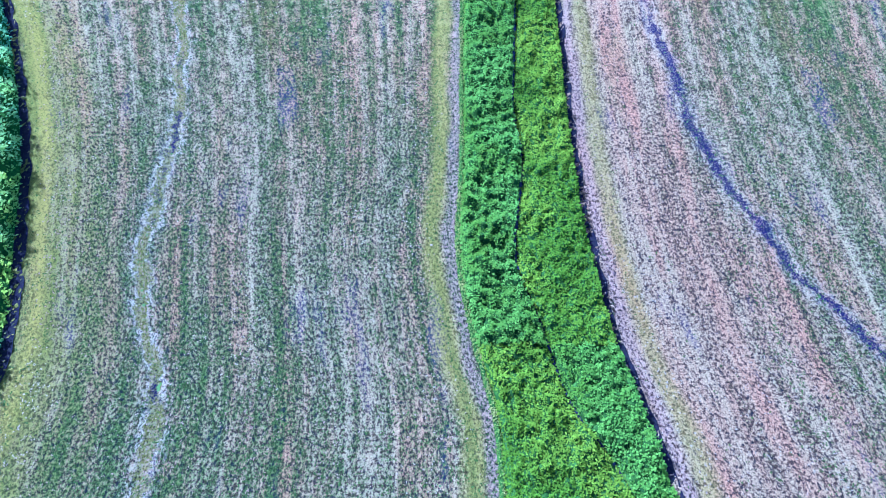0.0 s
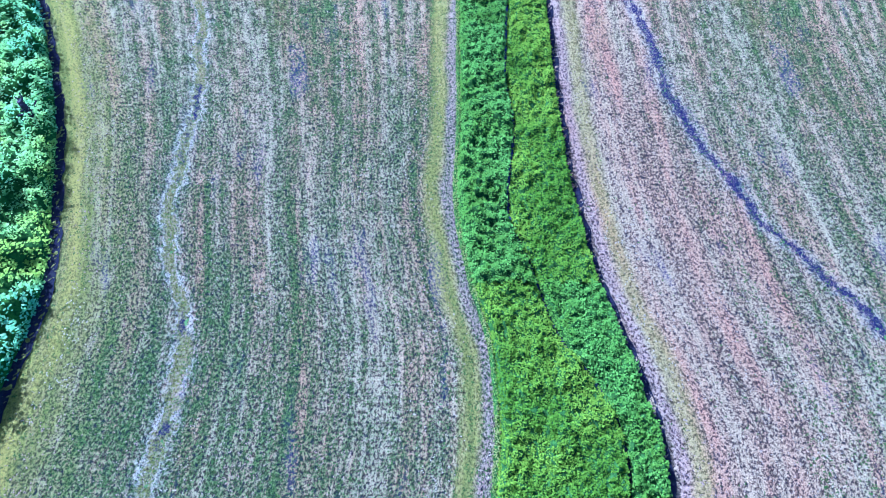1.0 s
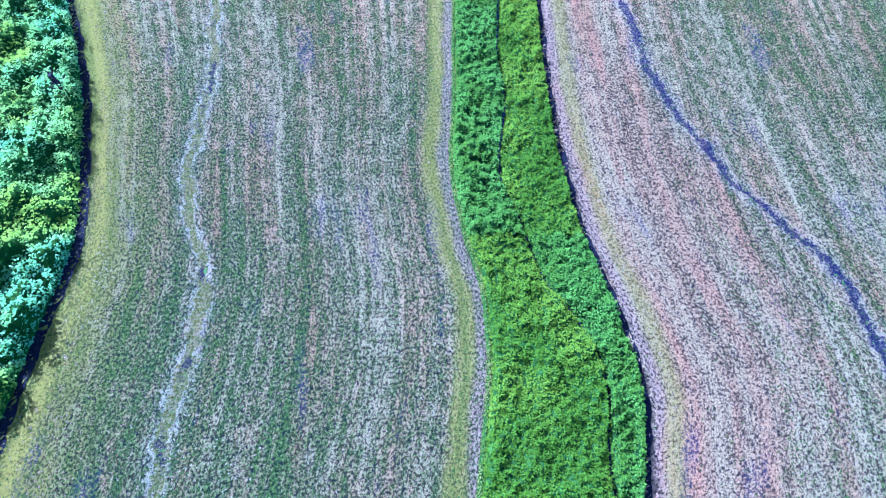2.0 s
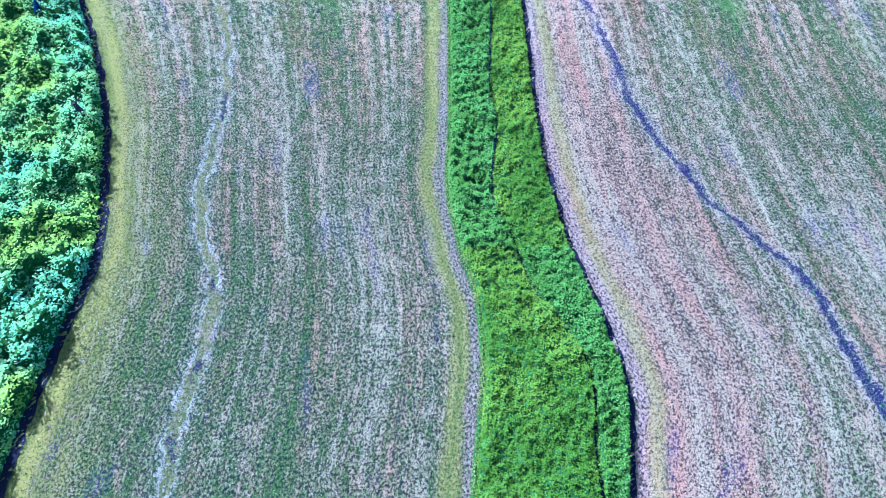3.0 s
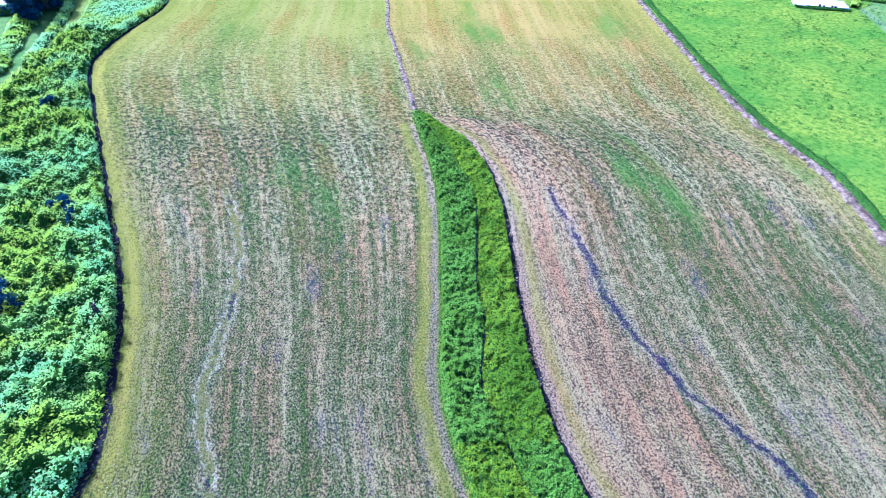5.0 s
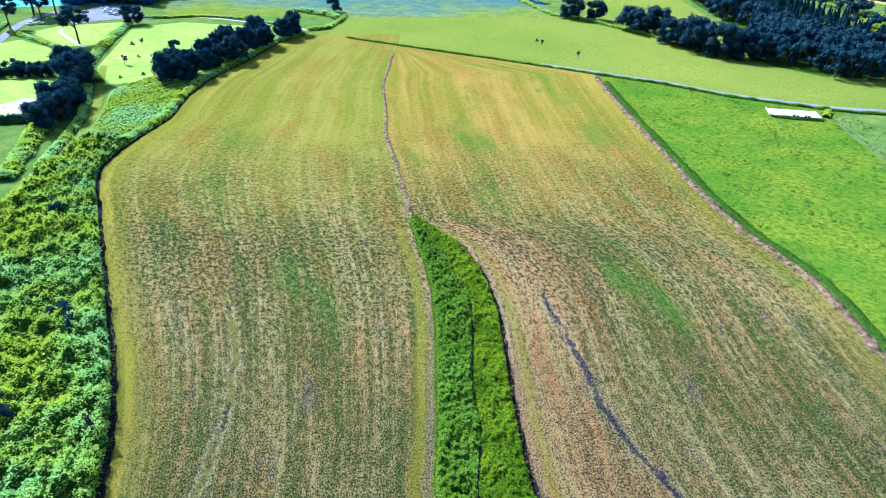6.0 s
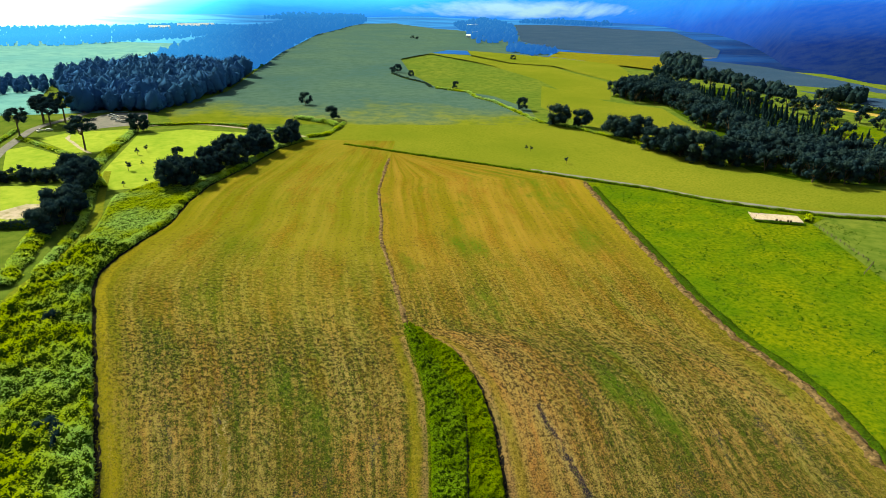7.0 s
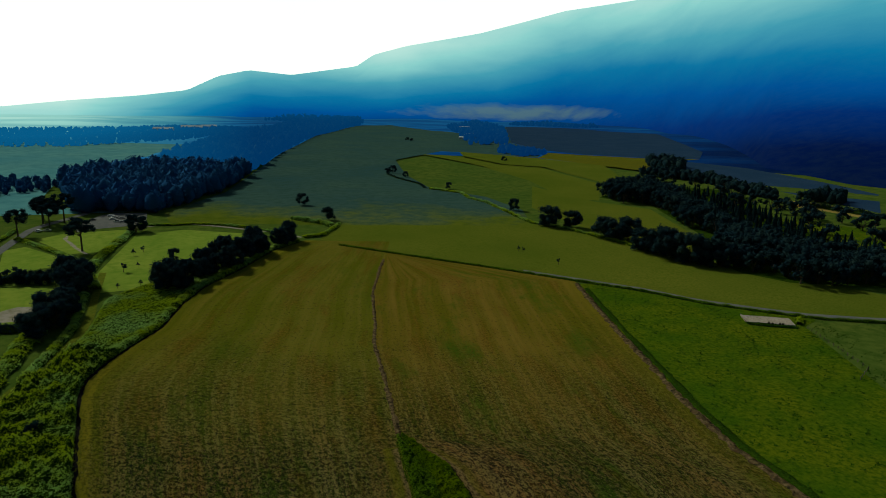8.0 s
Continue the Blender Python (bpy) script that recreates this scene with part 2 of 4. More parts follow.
def far_forest():
    """Woods on the plain; the blue haze before them is emission, chosen by "veil" in the material."""
    n = Nodes("far_wood")
    island = n.t.nodes.new("ShaderNodeNewGeometry").outputs["Random Per Island"]
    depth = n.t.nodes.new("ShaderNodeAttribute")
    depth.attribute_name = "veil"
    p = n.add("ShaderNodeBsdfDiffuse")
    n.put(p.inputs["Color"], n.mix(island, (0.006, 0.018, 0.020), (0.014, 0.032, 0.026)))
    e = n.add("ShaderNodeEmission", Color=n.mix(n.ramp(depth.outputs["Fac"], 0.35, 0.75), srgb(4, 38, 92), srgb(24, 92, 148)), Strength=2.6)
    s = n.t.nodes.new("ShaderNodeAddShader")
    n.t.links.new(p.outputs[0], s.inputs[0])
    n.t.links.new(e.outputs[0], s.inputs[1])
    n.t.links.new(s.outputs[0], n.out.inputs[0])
    return n.m


def cloud_white():
    n = Nodes("bright_cloud")
    fac = n.ramp(n.noise(n.coords("Object"), 0.0012, 4), 0.3, 0.7)
    e = n.add("ShaderNodeEmission", Color=n.mix(fac, (0.95, 0.97, 1.0), (1.0, 0.99, 0.97)), Strength=3.4)
    n.t.links.new(e.outputs[0], n.out.inputs[0])
    return n.m


def brook_water():
    n = Nodes("brook_water")
    v = n.coords("Object")
    return n.finish((0.018, 0.02, 0.02), 0.25, n.bump(n.noise(v, 6.0, 3), 0.3, 0.03), gloss=0.2)


M_CROP = crop_soil()
M_GROUND = earthy("meadow_ground", (0.080, 0.125, 0.022), (0.115, 0.145, 0.026), (0.055, 0.098, 0.014), 0.02, 0.15, 0.2)
M_PASTURE = earthy("rough_pasture", (0.070, 0.122, 0.007), (0.128, 0.150, 0.008), (0.034, 0.082, 0.004), 0.05, 0.8, 0.5)
# paler than hay_meadow: sunward glare on the western meadows is put into the colour
M_GLAREMEADOW = earthy("glare_pale_meadow", (0.21, 0.29, 0.040), (0.27, 0.33, 0.050), (0.16, 0.25, 0.030), 0.03, 0.2, 0.2)
M_MEADOW = earthy("hay_meadow", (0.115, 0.14, 0.016), (0.165, 0.17, 0.022), (0.085, 0.118, 0.011), 0.012, 0.9, 0.25)
M_CLOUDSHADE = cloud_shaded_field("cloud_shaded_field")
# cloud shade and blue haze are put into this base colour
M_SHADEDCROP = earthy("cloud_shaded_crop", (0.040, 0.088, 0.092), (0.062, 0.110, 0.088), (0.040, 0.082, 0.070), 0.012, 0.12, 0.1)
# the blue of the haze is mixed into the stubble's base colour
M_HAZEFIELD = earthy("hazed_stubble", (0.022, 0.052, 0.115), (0.034, 0.064, 0.125), (0.020, 0.045, 0.090), 0.02, 0.4, 0.1)
M_STUBBLE = earthy("yellow_stubble", (0.34, 0.25, 0.06), (0.40, 0.29, 0.08), (0.25, 0.19, 0.05), 0.05, 0.4, 0.1)
M_HEADLAND = earthy("yellow_headland", (0.18, 0.16, 0.012), (0.13, 0.125, 0.02), (0.09, 0.10, 0.009), 0.12, 1.2, 0.08)
M_TRACKSOIL = earthy("trampled_soil", (0.09, 0.055, 0.025), (0.22, 0.15, 0.075), (0.024, 0.022, 0.012), 0.6, 1.0, 0.7)
# near black, so the soil colour itself gives the shadow along the field edges
M_SHADOWSOIL = earthy("shadow_dark_soil", (0.008, 0.007, 0.009), (0.012, 0.010, 0.012), (0.018, 0.018, 0.012), 0.4, 3.0, 0.2, 0.95, 0.0)
M_ASPHALT = earthy("worn_asphalt", (0.16, 0.16, 0.16), (0.22, 0.21, 0.2), (0.12, 0.12, 0.12), 0.2, 4.0, 0.02)
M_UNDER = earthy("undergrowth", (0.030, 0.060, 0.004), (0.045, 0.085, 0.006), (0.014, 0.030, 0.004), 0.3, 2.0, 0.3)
M_HERB = leafy("tall_herbs", (0.125, 0.185, 0.0005), (0.24, 0.32, 0.0005), (0.090, 0.155, 0.0005), 0.10, 0.45, 0.9, 0.0)
M_SHRUB = leafy("strip_shrub_leaves", (0.08, 0.15, 0.004), (0.21, 0.34, 0.022), (0.10, 0.17, 0.003), 0.16, 0.4, 0.9, 0.02)
# the pale blue-green leaf tone is sky sheen painted into the scrub's colour
M_SCRUB = leafy("scrub_leaves", (0.18, 0.34, 0.055), (0.46, 0.66, 0.22), (0.35, 0.43, 0.001), 0.060, 0.5, 0.9, 0.0)
M_WEED = leafy("field_weeds", (0.014, 0.034, 0.004), (0.100, 0.145, 0.010), (0.040, 0.070, 0.006), 0.05, 0.25, 0.8, 0.05)
M_STRAW = leafy("straw_litter", (0.19, 0.15, 0.065), (0.40, 0.33, 0.14), (0.22, 0.14, 0.065), 0.06, 0.2, 0.9, 0.0)
M_GRASS = leafy("grass_tussocks", (0.017, 0.063, 0.003), (0.057, 0.114, 0.005), (0.028, 0.080, 0.003), 0.05, 0.3, 0.8, 0.05)
# crowns and needles carry a blue haze tint in their base colours
M_CROWN = leafy("tree_leaves", (0.010, 0.027, 0.034), (0.034, 0.060, 0.056), (0.011, 0.030, 0.046), 0.2, 0.2, 0.9, 0.0)
M_NEEDLE = leafy("conifer_needles", (0.006, 0.018, 0.022), (0.015, 0.034, 0.034), (0.007, 0.020, 0.028), 0.2, 0.1, 0.9, 0.0)
M_BARK = earthy("bark", (0.09, 0.07, 0.05), (0.13, 0.10, 0.075), (0.05, 0.04, 0.03), 0.5, 6.0, 0.05)
M_DEAD = earthy("dead_wood", (0.035, 0.028, 0.022), (0.05, 0.04, 0.03), (0.02, 0.016, 0.012), 0.5, 6.0, 0.05)
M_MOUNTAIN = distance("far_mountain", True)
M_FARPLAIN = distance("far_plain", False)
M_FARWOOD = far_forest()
# leaf colour made blue in place of the haze before this wood
M_HAZEWOOD = leafy("hazed_wood_leaves", (0.022, 0.085, 0.20), (0.042, 0.120, 0.26), (0.022, 0.085, 0.23), 0.02, 0.1, 0.8, 0.0)
M_CLOUD = cloud_white()
M_WATER = brook_water()
M_DRYGRASS = leafy("dry_grass", (0.15, 0.15, 0.016), (0.25, 0.23, 0.035), (0.10, 0.14, 0.010), 0.3, 0.3, 0.9, 0.0)
M_PALESOIL = earthy("bare_pale_soil", (0.36, 0.31, 0.27), (0.44, 0.38, 0.33), (0.22, 0.2, 0.12), 0.06, 0.4, 0.1)
# base colour holds the pale blue haze that lies over the plain
M_HAZECROP = earthy("hazed_crop", (0.10, 0.28, 0.32), (0.15, 0.33, 0.32), (0.08, 0.23, 0.27), 0.008, 0.06, 0.1)
M_CONCRETE = earthy("pale_concrete", (0.46, 0.38, 0.32), (0.40, 0.33, 0.28), (0.30, 0.24, 0.20), 0.15, 1.2, 0.02, 0.8)
M_SHEET = earthy("pale_roof_sheet", (0.62, 0.58, 0.55), (0.55, 0.50, 0.47), (0.48, 0.42, 0.38), 0.3, 1.5, 0.01, 0.6, 0.4)
M_POST = earthy("weathered_post", (0.20, 0.17, 0.14), (0.15, 0.13, 0.1), (0.1, 0.08, 0.06), 1.0, 8.0, 0.01)
M_WALL = earthy("white_plaster", (0.72, 0.76, 0.82), (0.64, 0.68, 0.74), (0.55, 0.58, 0.62), 0.2, 2.0, 0.01)


def paint(name, color, rough=0.3, metal=0.0):
    n = Nodes(name)
    fine = n.noise(n.coords("Object"), 6.0, 3)
    return n.finish(n.mix(n.math("MULTIPLY", fine, 0.15), color, (0.2, 0.19, 0.17)), rough, metal=metal, gloss=0.5)


M_CARS = [paint("car_paint_white", (0.75, 0.75, 0.75)), paint("car_paint_silver", (0.45, 0.46, 0.48), 0.3, 0.6), paint("car_paint_dark", (0.05, 0.06, 0.08))]
M_GLASS = paint("dark_glass", (0.02, 0.025, 0.03), 0.08)
M_LAMP = paint("red_lamp_glass", (0.25, 0.02, 0.015), 0.2)
M_RUBBER = paint("rubber", (0.02, 0.02, 0.02), 0.8)


# ---- mesh helpers ----
def flow(pts, passes=40):
    """A smooth function through control points (at, value)."""
    a = np.array(sorted(pts), float)
    s = np.arange(a[0, 0], a[-1, 0] + 0.5, 0.5)
    v = np.interp(s, a[:, 0], a[:, 1])
    for _ in range(passes):
        v[1:-1] = 0.25 * v[:-2] + 0.5 * v[1:-1] + 0.25 * v[2:]
    return lambda q: np.interp(q, s, v)


def land(x, y):
    """Height of the land: a gentle slope that levels out far away."""
    return -0.0138 * 700 * np.tanh(np.asarray(x) / 700) + 0.0178 * 700 * np.tanh(np.asarray(y) / 700)


def np_mesh(name, verts, faces, material, uv=None, smooth=False):
    """A mesh from arrays; faces all have the same number of corners."""
    me = bpy.data.meshes.new(name)
    verts, faces = np.asarray(verts, np.float32), np.asarray(faces, np.int32)
    k = faces.shape[1]
    me.vertices.add(len(verts))
    me.vertices.foreach_set("co", verts.ravel())
    me.loops.add(faces.size)
    me.loops.foreach_set("vertex_index", faces.ravel())
    me.polygons.add(len(faces))
    me.polygons.foreach_set("loop_start", np.arange(len(faces), dtype=np.int32) * k)
    me.polygons.foreach_set("loop_total", np.full(len(faces), k, np.int32))
    if uv is not None:
        layer = me.uv_layers.new(name="rows")
        layer.data.foreach_set("uv", np.asarray(uv, np.float32)[faces.ravel()].ravel())
    me.update(calc_edges=True)
    me.validate()
    if smooth:
        me.polygons.foreach_set("use_smooth", np.ones(len(faces), bool))
    me.materials.append(material)
    return me


def grid_faces(rows, cols):
    i = np.arange(rows - 1)[:, None] * cols + np.arange(cols - 1)[None]
    i = i.ravel()
    return np.stack([i, i + 1, i + cols + 1, i + cols], 1)


def put_mesh(name, me, parent=None, label="", category="", kind="", group=""):
    ob = new(name, me)
    if parent is not None:
        ob.parent = parent
    return tagged(ob, label, category, group, kind)


def part(name, bm, material, parent, label=""):
    me = bpy.data.meshes.new(name)
    bm.to_mesh(me)
    bm.free()
    me.materials.append(material)
    ob = new(name, me)
    ob.parent = parent
    return tagged(ob, label)


def box(bm, x, y, z, sx, sy, sz, bevel=0.0):
    geo = bmesh.ops.create_cube(bm, size=1.0, matrix=Matrix.Translation((x, y, z)) @ Matrix.Diagonal((sx, sy, sz, 1)))
    if bevel:
        edges = {e for v in geo["verts"] for e in v.link_edges}
        bmesh.ops.bevel(bm, geom=list(edges), offset=bevel, segments=2, affect="EDGES")


def lumps(x, y, scale, seed=0.0):
    """Cheap smooth unevenness, about -1 to 1, from a few turned waves."""
    r = np.random.default_rng(int(seed * 10) + 5)
    out = 0
    for k in range(7):
        a, f, ph = r.uniform(0, 6.28), r.uniform(0.5, 2.2) / scale, r.uniform(0, 6.28)
        out = out + np.sin((x * np.cos(a) + y * np.sin(a)) * f * 6.28 / 2 + ph + 1.3 * np.sin((x * np.sin(a) - y * np.cos(a)) * f * 2 + ph))
    return out / 4.0


def leaves(centres, size, tilt=0.7, per=1, spread=0.0, aspect=0.55, r=rng):
    """Bent leaf blades, each of four corners, scattered round the centres."""
    c = np.repeat(np.asarray(centres, float), per, 0)
    n = len(c)
    if spread:
        c = c + r.normal(0, 1, (n, 3)) * np.asarray(spread)
    s = (np.repeat(np.broadcast_to(size, (len(centres),)), per) * r.uniform(0.6, 1.35, n))[:, None]
    az, el = r.uniform(0, 6.283, n), r.normal(0.15, tilt, n)
    ahead = np.stack([np.cos(az) * np.cos(el), np.sin(az) * np.cos(el), np.sin(el)], 1)
    side = np.stack([-np.sin(az), np.cos(az), r.normal(0, tilt * 0.6, n)], 1)
    v = np.stack([c - ahead * s * 0.5, c + side * s * aspect * 0.5 + ahead * s * 0.05, c + ahead * s * 0.5 - np.array([0, 0, 0.12]) * s, c - side * s * aspect * 0.5 + ahead * s * 0.05], 1)
    return v.reshape(-1, 3), np.arange(4 * n).reshape(-1, 4)


def join(parts):
    vs, fs, base = [], [], 0
    for v, f in parts:
        vs.append(v)
        fs.append(np.asarray(f) + base)
        base += len(v)
    return np.concatenate(vs), np.concatenate(fs)


# ---- the plan ----
STRIP_L = flow([(-90, 0), (-20, 2.6), (-5, 4.1), (0.4, 4.9), (6, 5.6), (14, 5.4), (18, 4.7), (21, 3.7), (26, 2.8), (30, 2.1), (36, 1.9), (44, 2.6), (62, 2.9), (72, 3.2), (85, 2.8), (95, 1.5), (108, -0.7), (119, -2.6)], 6)
STRIP_R = flow([(-90, 14), (-20, 17.5), (-5, 20.1), (1.4, 21.3), (6, 21.2), (13, 19.7), (16.5, 18.9), (21, 17.6), (26, 16.8), (31, 16.2), (38, 15.6), (53, 15.4), (73, 15.8), (81, 15.4), (93, 13.8), (105, 9.6), (111, 4.6), (117, 0.4), (119, -1.4)], 6)
HEDGE = flow([(-90, -42), (-20, -45), (-2, -45.9), (9, -45.3), (20.5, -44.2), (26, -44.8), (34, -46.8), (43, -48.8), (53, -52.2), (64, -56.7), (76, -62.5), (93, -70.2), (112, -79), (139, -91.5), (151, -94.7), (164, -94), (177, -92), (192, -88.5), (218, -90), (241, -88), (269, -80), (309, -71.5), (330, -60), (336, -54)], 12)
FLINE = flow([(-90, 96), (61, 88), (74, 89), (87, 89.4), (98, 87), (110, 83.3), (123, 82), (140, 81), (157, 81), (189, 80.2), (219, 80.3), (248, 81), (262, 82), (340, 84)], 12)
TRACK = flow([(112, -0.8), (119, -2), (134, -4), (149, -6), (167, -9), (180, -11), (195, -11), (215, -12.6), (236, -14), (262, -12.6), (273, -12.3), (290, -11), (340, -8)], 8)
ROAD = flow([(-62, 335), (-39, 324.4), (-6.5, 306.4), (23, 290), (51, 275), (76, 260.6), (88, 254), (111, 241), (130, 225.3), (150, 215.4), (169, 207), (193, 202.5), (260, 196), (420, 188), (900, 170)], 20)
ROAD_X = flow([(254, 88), (260.6, 76), (275, 51), (290, 23), (306.4, -6.5), (324.4, -39), (335, -62), (341, -72)], 10)
DITCH = flow([(-40, 60), (0, 50.5), (7, 49.2), (14.5, 48.2), (19.6, 45.8), (24.2, 42.6), (29.2, 38.9), (35.6, 36), (42.8, 33.2), (47, 31.6), (52, 30.7), (61, 30), (71, 28.6), (80, 27)], 4)
GULLY = flow([(-40, -29), (0, -28.6), (8, -27.6), (13.6, -27.5), (19, -27.9), (23.4, -29.9), (27.4, -31.4), (32, -32.9), (37, -32.5), (44, -32.4), (52, -32.4), (61, -33.9), (66, -34.6), (73, -36.6), (84, -41.5), (90, -43)], 4)


# ---- land ----
def ground():
    d = np.concatenate([np.arange(0, 400, 10), np.geomspace(400, 4700, 60)])
    a = np.linspace(0, 2 * np.pi, 181)
    R, A = np.meshgrid(d, a, indexing="ij")
    x, y = R * np.sin(A), 120 + R * np.cos(A)
    z = land(x, y) - 0.16 + np.clip((R - 500) / 2000, 0, 1) * 5 * lumps(x, y, 700, 1)
    me = np_mesh("ground", np.stack([x, y, z], -1).reshape(-1, 3), grid_faces(len(d), len(a)), M_GROUND, smooth=True)
    put_mesh("ground", me, label="meadow land that stretches to the hills", category="ground", kind="structure")


def sheet(name, left, right, y0, y1, dy, cols, lift, material, label, category="field", rough=0.0):
    """A piece of land between two lines, with rows that run along them."""
    ys = np.arange(y0, y1 + dy / 2, dy)
    t = np.linspace(0, 1, cols)
    xl, xr = np.broadcast_to(left(ys), ys.shape), np.broadcast_to(right(ys), ys.shape)
    x = xl[:, None] + (xr - xl)[:, None] * t
    y = np.broadcast_to(ys[:, None], x.shape)
    z = land(x, y) + lift + rough * lumps(x, y, 2.5, 3)
    width = np.median(xr - xl)
    uv = np.stack([np.broadcast_to(t * width, x.shape), y], -1).reshape(-1, 2)
    me = np_mesh(name, np.stack([x, y, z], -1).reshape(-1, 3), grid_faces(len(ys), cols), material, uv, True)
    return put_mesh(name, me, label=label, category=category, kind="structure")


def ribbon(name, line, y0, y1, half, lift, material, label, category, crown=0.0, wobble=0.0, cols=7, dy=0.5, along_x=False, kind="structure", ragged=0.0):
    """A band along a line: a road, a track, a furrow."""
    s = np.arange(y0, y1 + dy / 2, dy)
    c = line(s)
    t = np.linspace(-1, 1, cols)
    w = half * (1 + wobble * lumps(s, s * 0.3, 6, half))
    across = c[:, None] + w[:, None] * t
    along = np.broadcast_to(s[:, None], across.shape)
    across = across + ragged * lumps(along, 40 * t[None] + 0 * along, 2.6, 12) * np.abs(t)[None]
    x, y = (along, across) if along_x else (across, along)
    z = land(x, y) + lift + crown * (1 - t**2)[None] * (1 + 0.5 * lumps(x, y, 1.5, 9))
    f = grid_faces(len(s), cols)
    me = np_mesh(name, np.stack([x, y, z], -1).reshape(-1, 3), f[:, ::-1] if along_x else f, material, np.stack([across, along], -1).reshape(-1, 2), True)
    return put_mesh(name, me, label=label, category=category, kind=kind)


def mid_left(y):
    return np.where(y < 116, STRIP_L(y) + 1.0, TRACK(y))


def mid_right(y):
    return np.where(y < 116, STRIP_R(y) - 1.0, TRACK(y))


def field_right(y):
    return np.where(y < 252, FLINE(y), np.minimum(FLINE(y), ROAD_X(y) - 2.5))


ground()
def crop_field(name, left, right, y1, cols, line, label):
    """A stubble field: close-meshed where the camera passes, with its distances to border and furrow for the material."""
    ys = np.r_[np.arange(-90, -16, 5.0), np.arange(-16, 66, 0.28), np.arange(66, 110, 0.5), np.arange(110, y1, 2.0), y1]
    r = np.random.default_rng(cols)
    t = np.linspace(0, 1, cols)
    xl, xr = left(ys), right(ys)
    x = xl[:, None] + (xr - xl)[:, None] * t
    y = np.broadcast_to(ys[:, None], x.shape)
    far = np.interp(y, [-60, -30, 84, 96], [30, 0, 0, 30])
    d = np.abs(x - line(y)) + far
    z = land(x, y) + 0.05 - 0.12 * np.exp(-((d / 0.6) ** 2)) + 0.04 * lumps(x, y, 3.0, 5) + r.normal(0, 0.07, x.shape) * np.interp(y, [-20, 60, 110, 130], [1, 1, 0.7, 0])
    uv = np.stack([np.broadcast_to(t * np.median(xr - xl), x.shape), y], -1).reshape(-1, 2)
    me = np_mesh(name, np.stack([x, y, z], -1).reshape(-1, 3), grid_faces(len(ys), cols), M_CROP, uv, True)
    west = name == "field_west"
    a, b = x - xl[:, None] - 1.5, xr[:, None] - x - 1.0
    past = np.clip((y - 112) / 6, 0, 1) * 20
    outer, inner = (a, b + past) if west else (b, a + past)
    for key, value in (("furrow", np.where(x > line(y), d, -d)), ("outer", outer), ("inner", inner), ("lush", np.full(x.shape, 1.0 if west else 0.45))):
        me.attributes.new(key, "FLOAT", "POINT").data.foreach_set("value", np.ascontiguousarray(value, np.float32).ravel())
    put_mesh(name, me, label=label, category="field", kind="structure")


crop_field("field_west", lambda y: HEDGE(y) - 1.5, mid_left, 333.0, 200, GULLY, "stubble field with straw, weeds and drilled rows")
crop_field("field_east", mid_right, field_right, 315.0, 250, DITCH, "stubble field with straw, weeds and drilled rows")
sheet("pasture", lambda y: FLINE(y) + 0.5, lambda y: np.interp(y, [-90, 140, 197, 206, 215, 225, 241, 254], [220, 150, 158, 170, 150, 130, 111, 88]), -90, 252, 3, 40, -0.04, M_PASTURE, "bright green rough pasture with tussocks", "pasture")
sheet("meadow_north", lambda y: np.interp(y, [205, 215, 225, 241, 254, 275, 290, 306, 324, 335, 390], [192, 156, 136, 117, 94, 57, 29, -1, -34, -50, -44]), lambda y: np.interp(y, [200, 300, 400], [260, 168, 96]), 205, 392, 4, 40, -0.05, M_MEADOW, "mown yellow-green meadow beyond the road", "meadow")
ribbon("field_track", TRACK, 116, 292, 0.65, 0.09, M_TRACKSOIL, "trampled earth line between the two fields", "track", 0.15, 0.3, ragged=0.4)
ribbon("earth_bank", lambda y: FLINE(y) + 0.3, -90, 252, 1.3, 0.02, M_TRACKSOIL, "bare earth bank between field and pasture", "bank", 0.45, 0.25, ragged=0.7)
# dark ribbons painted where scrub and green strip shade the field
ribbon("ditch", lambda y: HEDGE(y) + 0.5, -60, 330, 0.62, 0.13, M_SHADOWSOIL, "dark earth ribbon painted as the scrub's shadow", "ditch", -0.03, 0.3, ragged=0.3)
ribbon("ditch", lambda y: STRIP_R(y) + 0.35, -60, 117, 0.5, 0.12, M_SHADOWSOIL, "narrow dark ribbon painted as the green strip's shadow", "ditch", -0.03, 0.3, ragged=0.25)
ribbon("road", lambda x: ROAD(x) + 3.4, 60, 900, 2.0, 0.05, M_ASPHALT, "narrow grey lane past the pasture", "road", along_x=True, dy=2)


def far_rise(x, y):
    """How far the distant plain swells above the even slope."""
    d = np.hypot(x, y + 26)
    return np.clip((d - 1000) / 1500, 0, 1) * (8 * lumps(x, y, 700, 1) + 6) - 0.3 + np.clip((d - 780) / 200, 0, 1) * 0.2


def parcel(name, pts, lift, material, label, category="field"):
    """A far field given by its corners."""
    bm = bmesh.new()
    bm.faces.new([bm.verts.new((x, y, 0)) for x, y in pts])
    bmesh.ops.triangulate(bm, faces=bm.faces[:])
    for _ in range(4):
        long = [e for e in bm.edges if e.calc_length() > 25]
        if long:
            bmesh.ops.subdivide_edges(bm, edges=long, cuts=1)
            bmesh.ops.triangulate(bm, faces=bm.faces[:])
    for v in bm.verts:
        v.co.z = float(land(v.co.x, v.co.y)) + lift + max(0.0, float(far_rise(np.float64(v.co.x), np.float64(v.co.y)))) + 1.4 * min(1.0, max(0.0, (math.hypot(v.co.x, v.co.y + 26) - 760) / 60))
    bmesh.ops.recalc_face_normals(bm, faces=bm.faces[:])
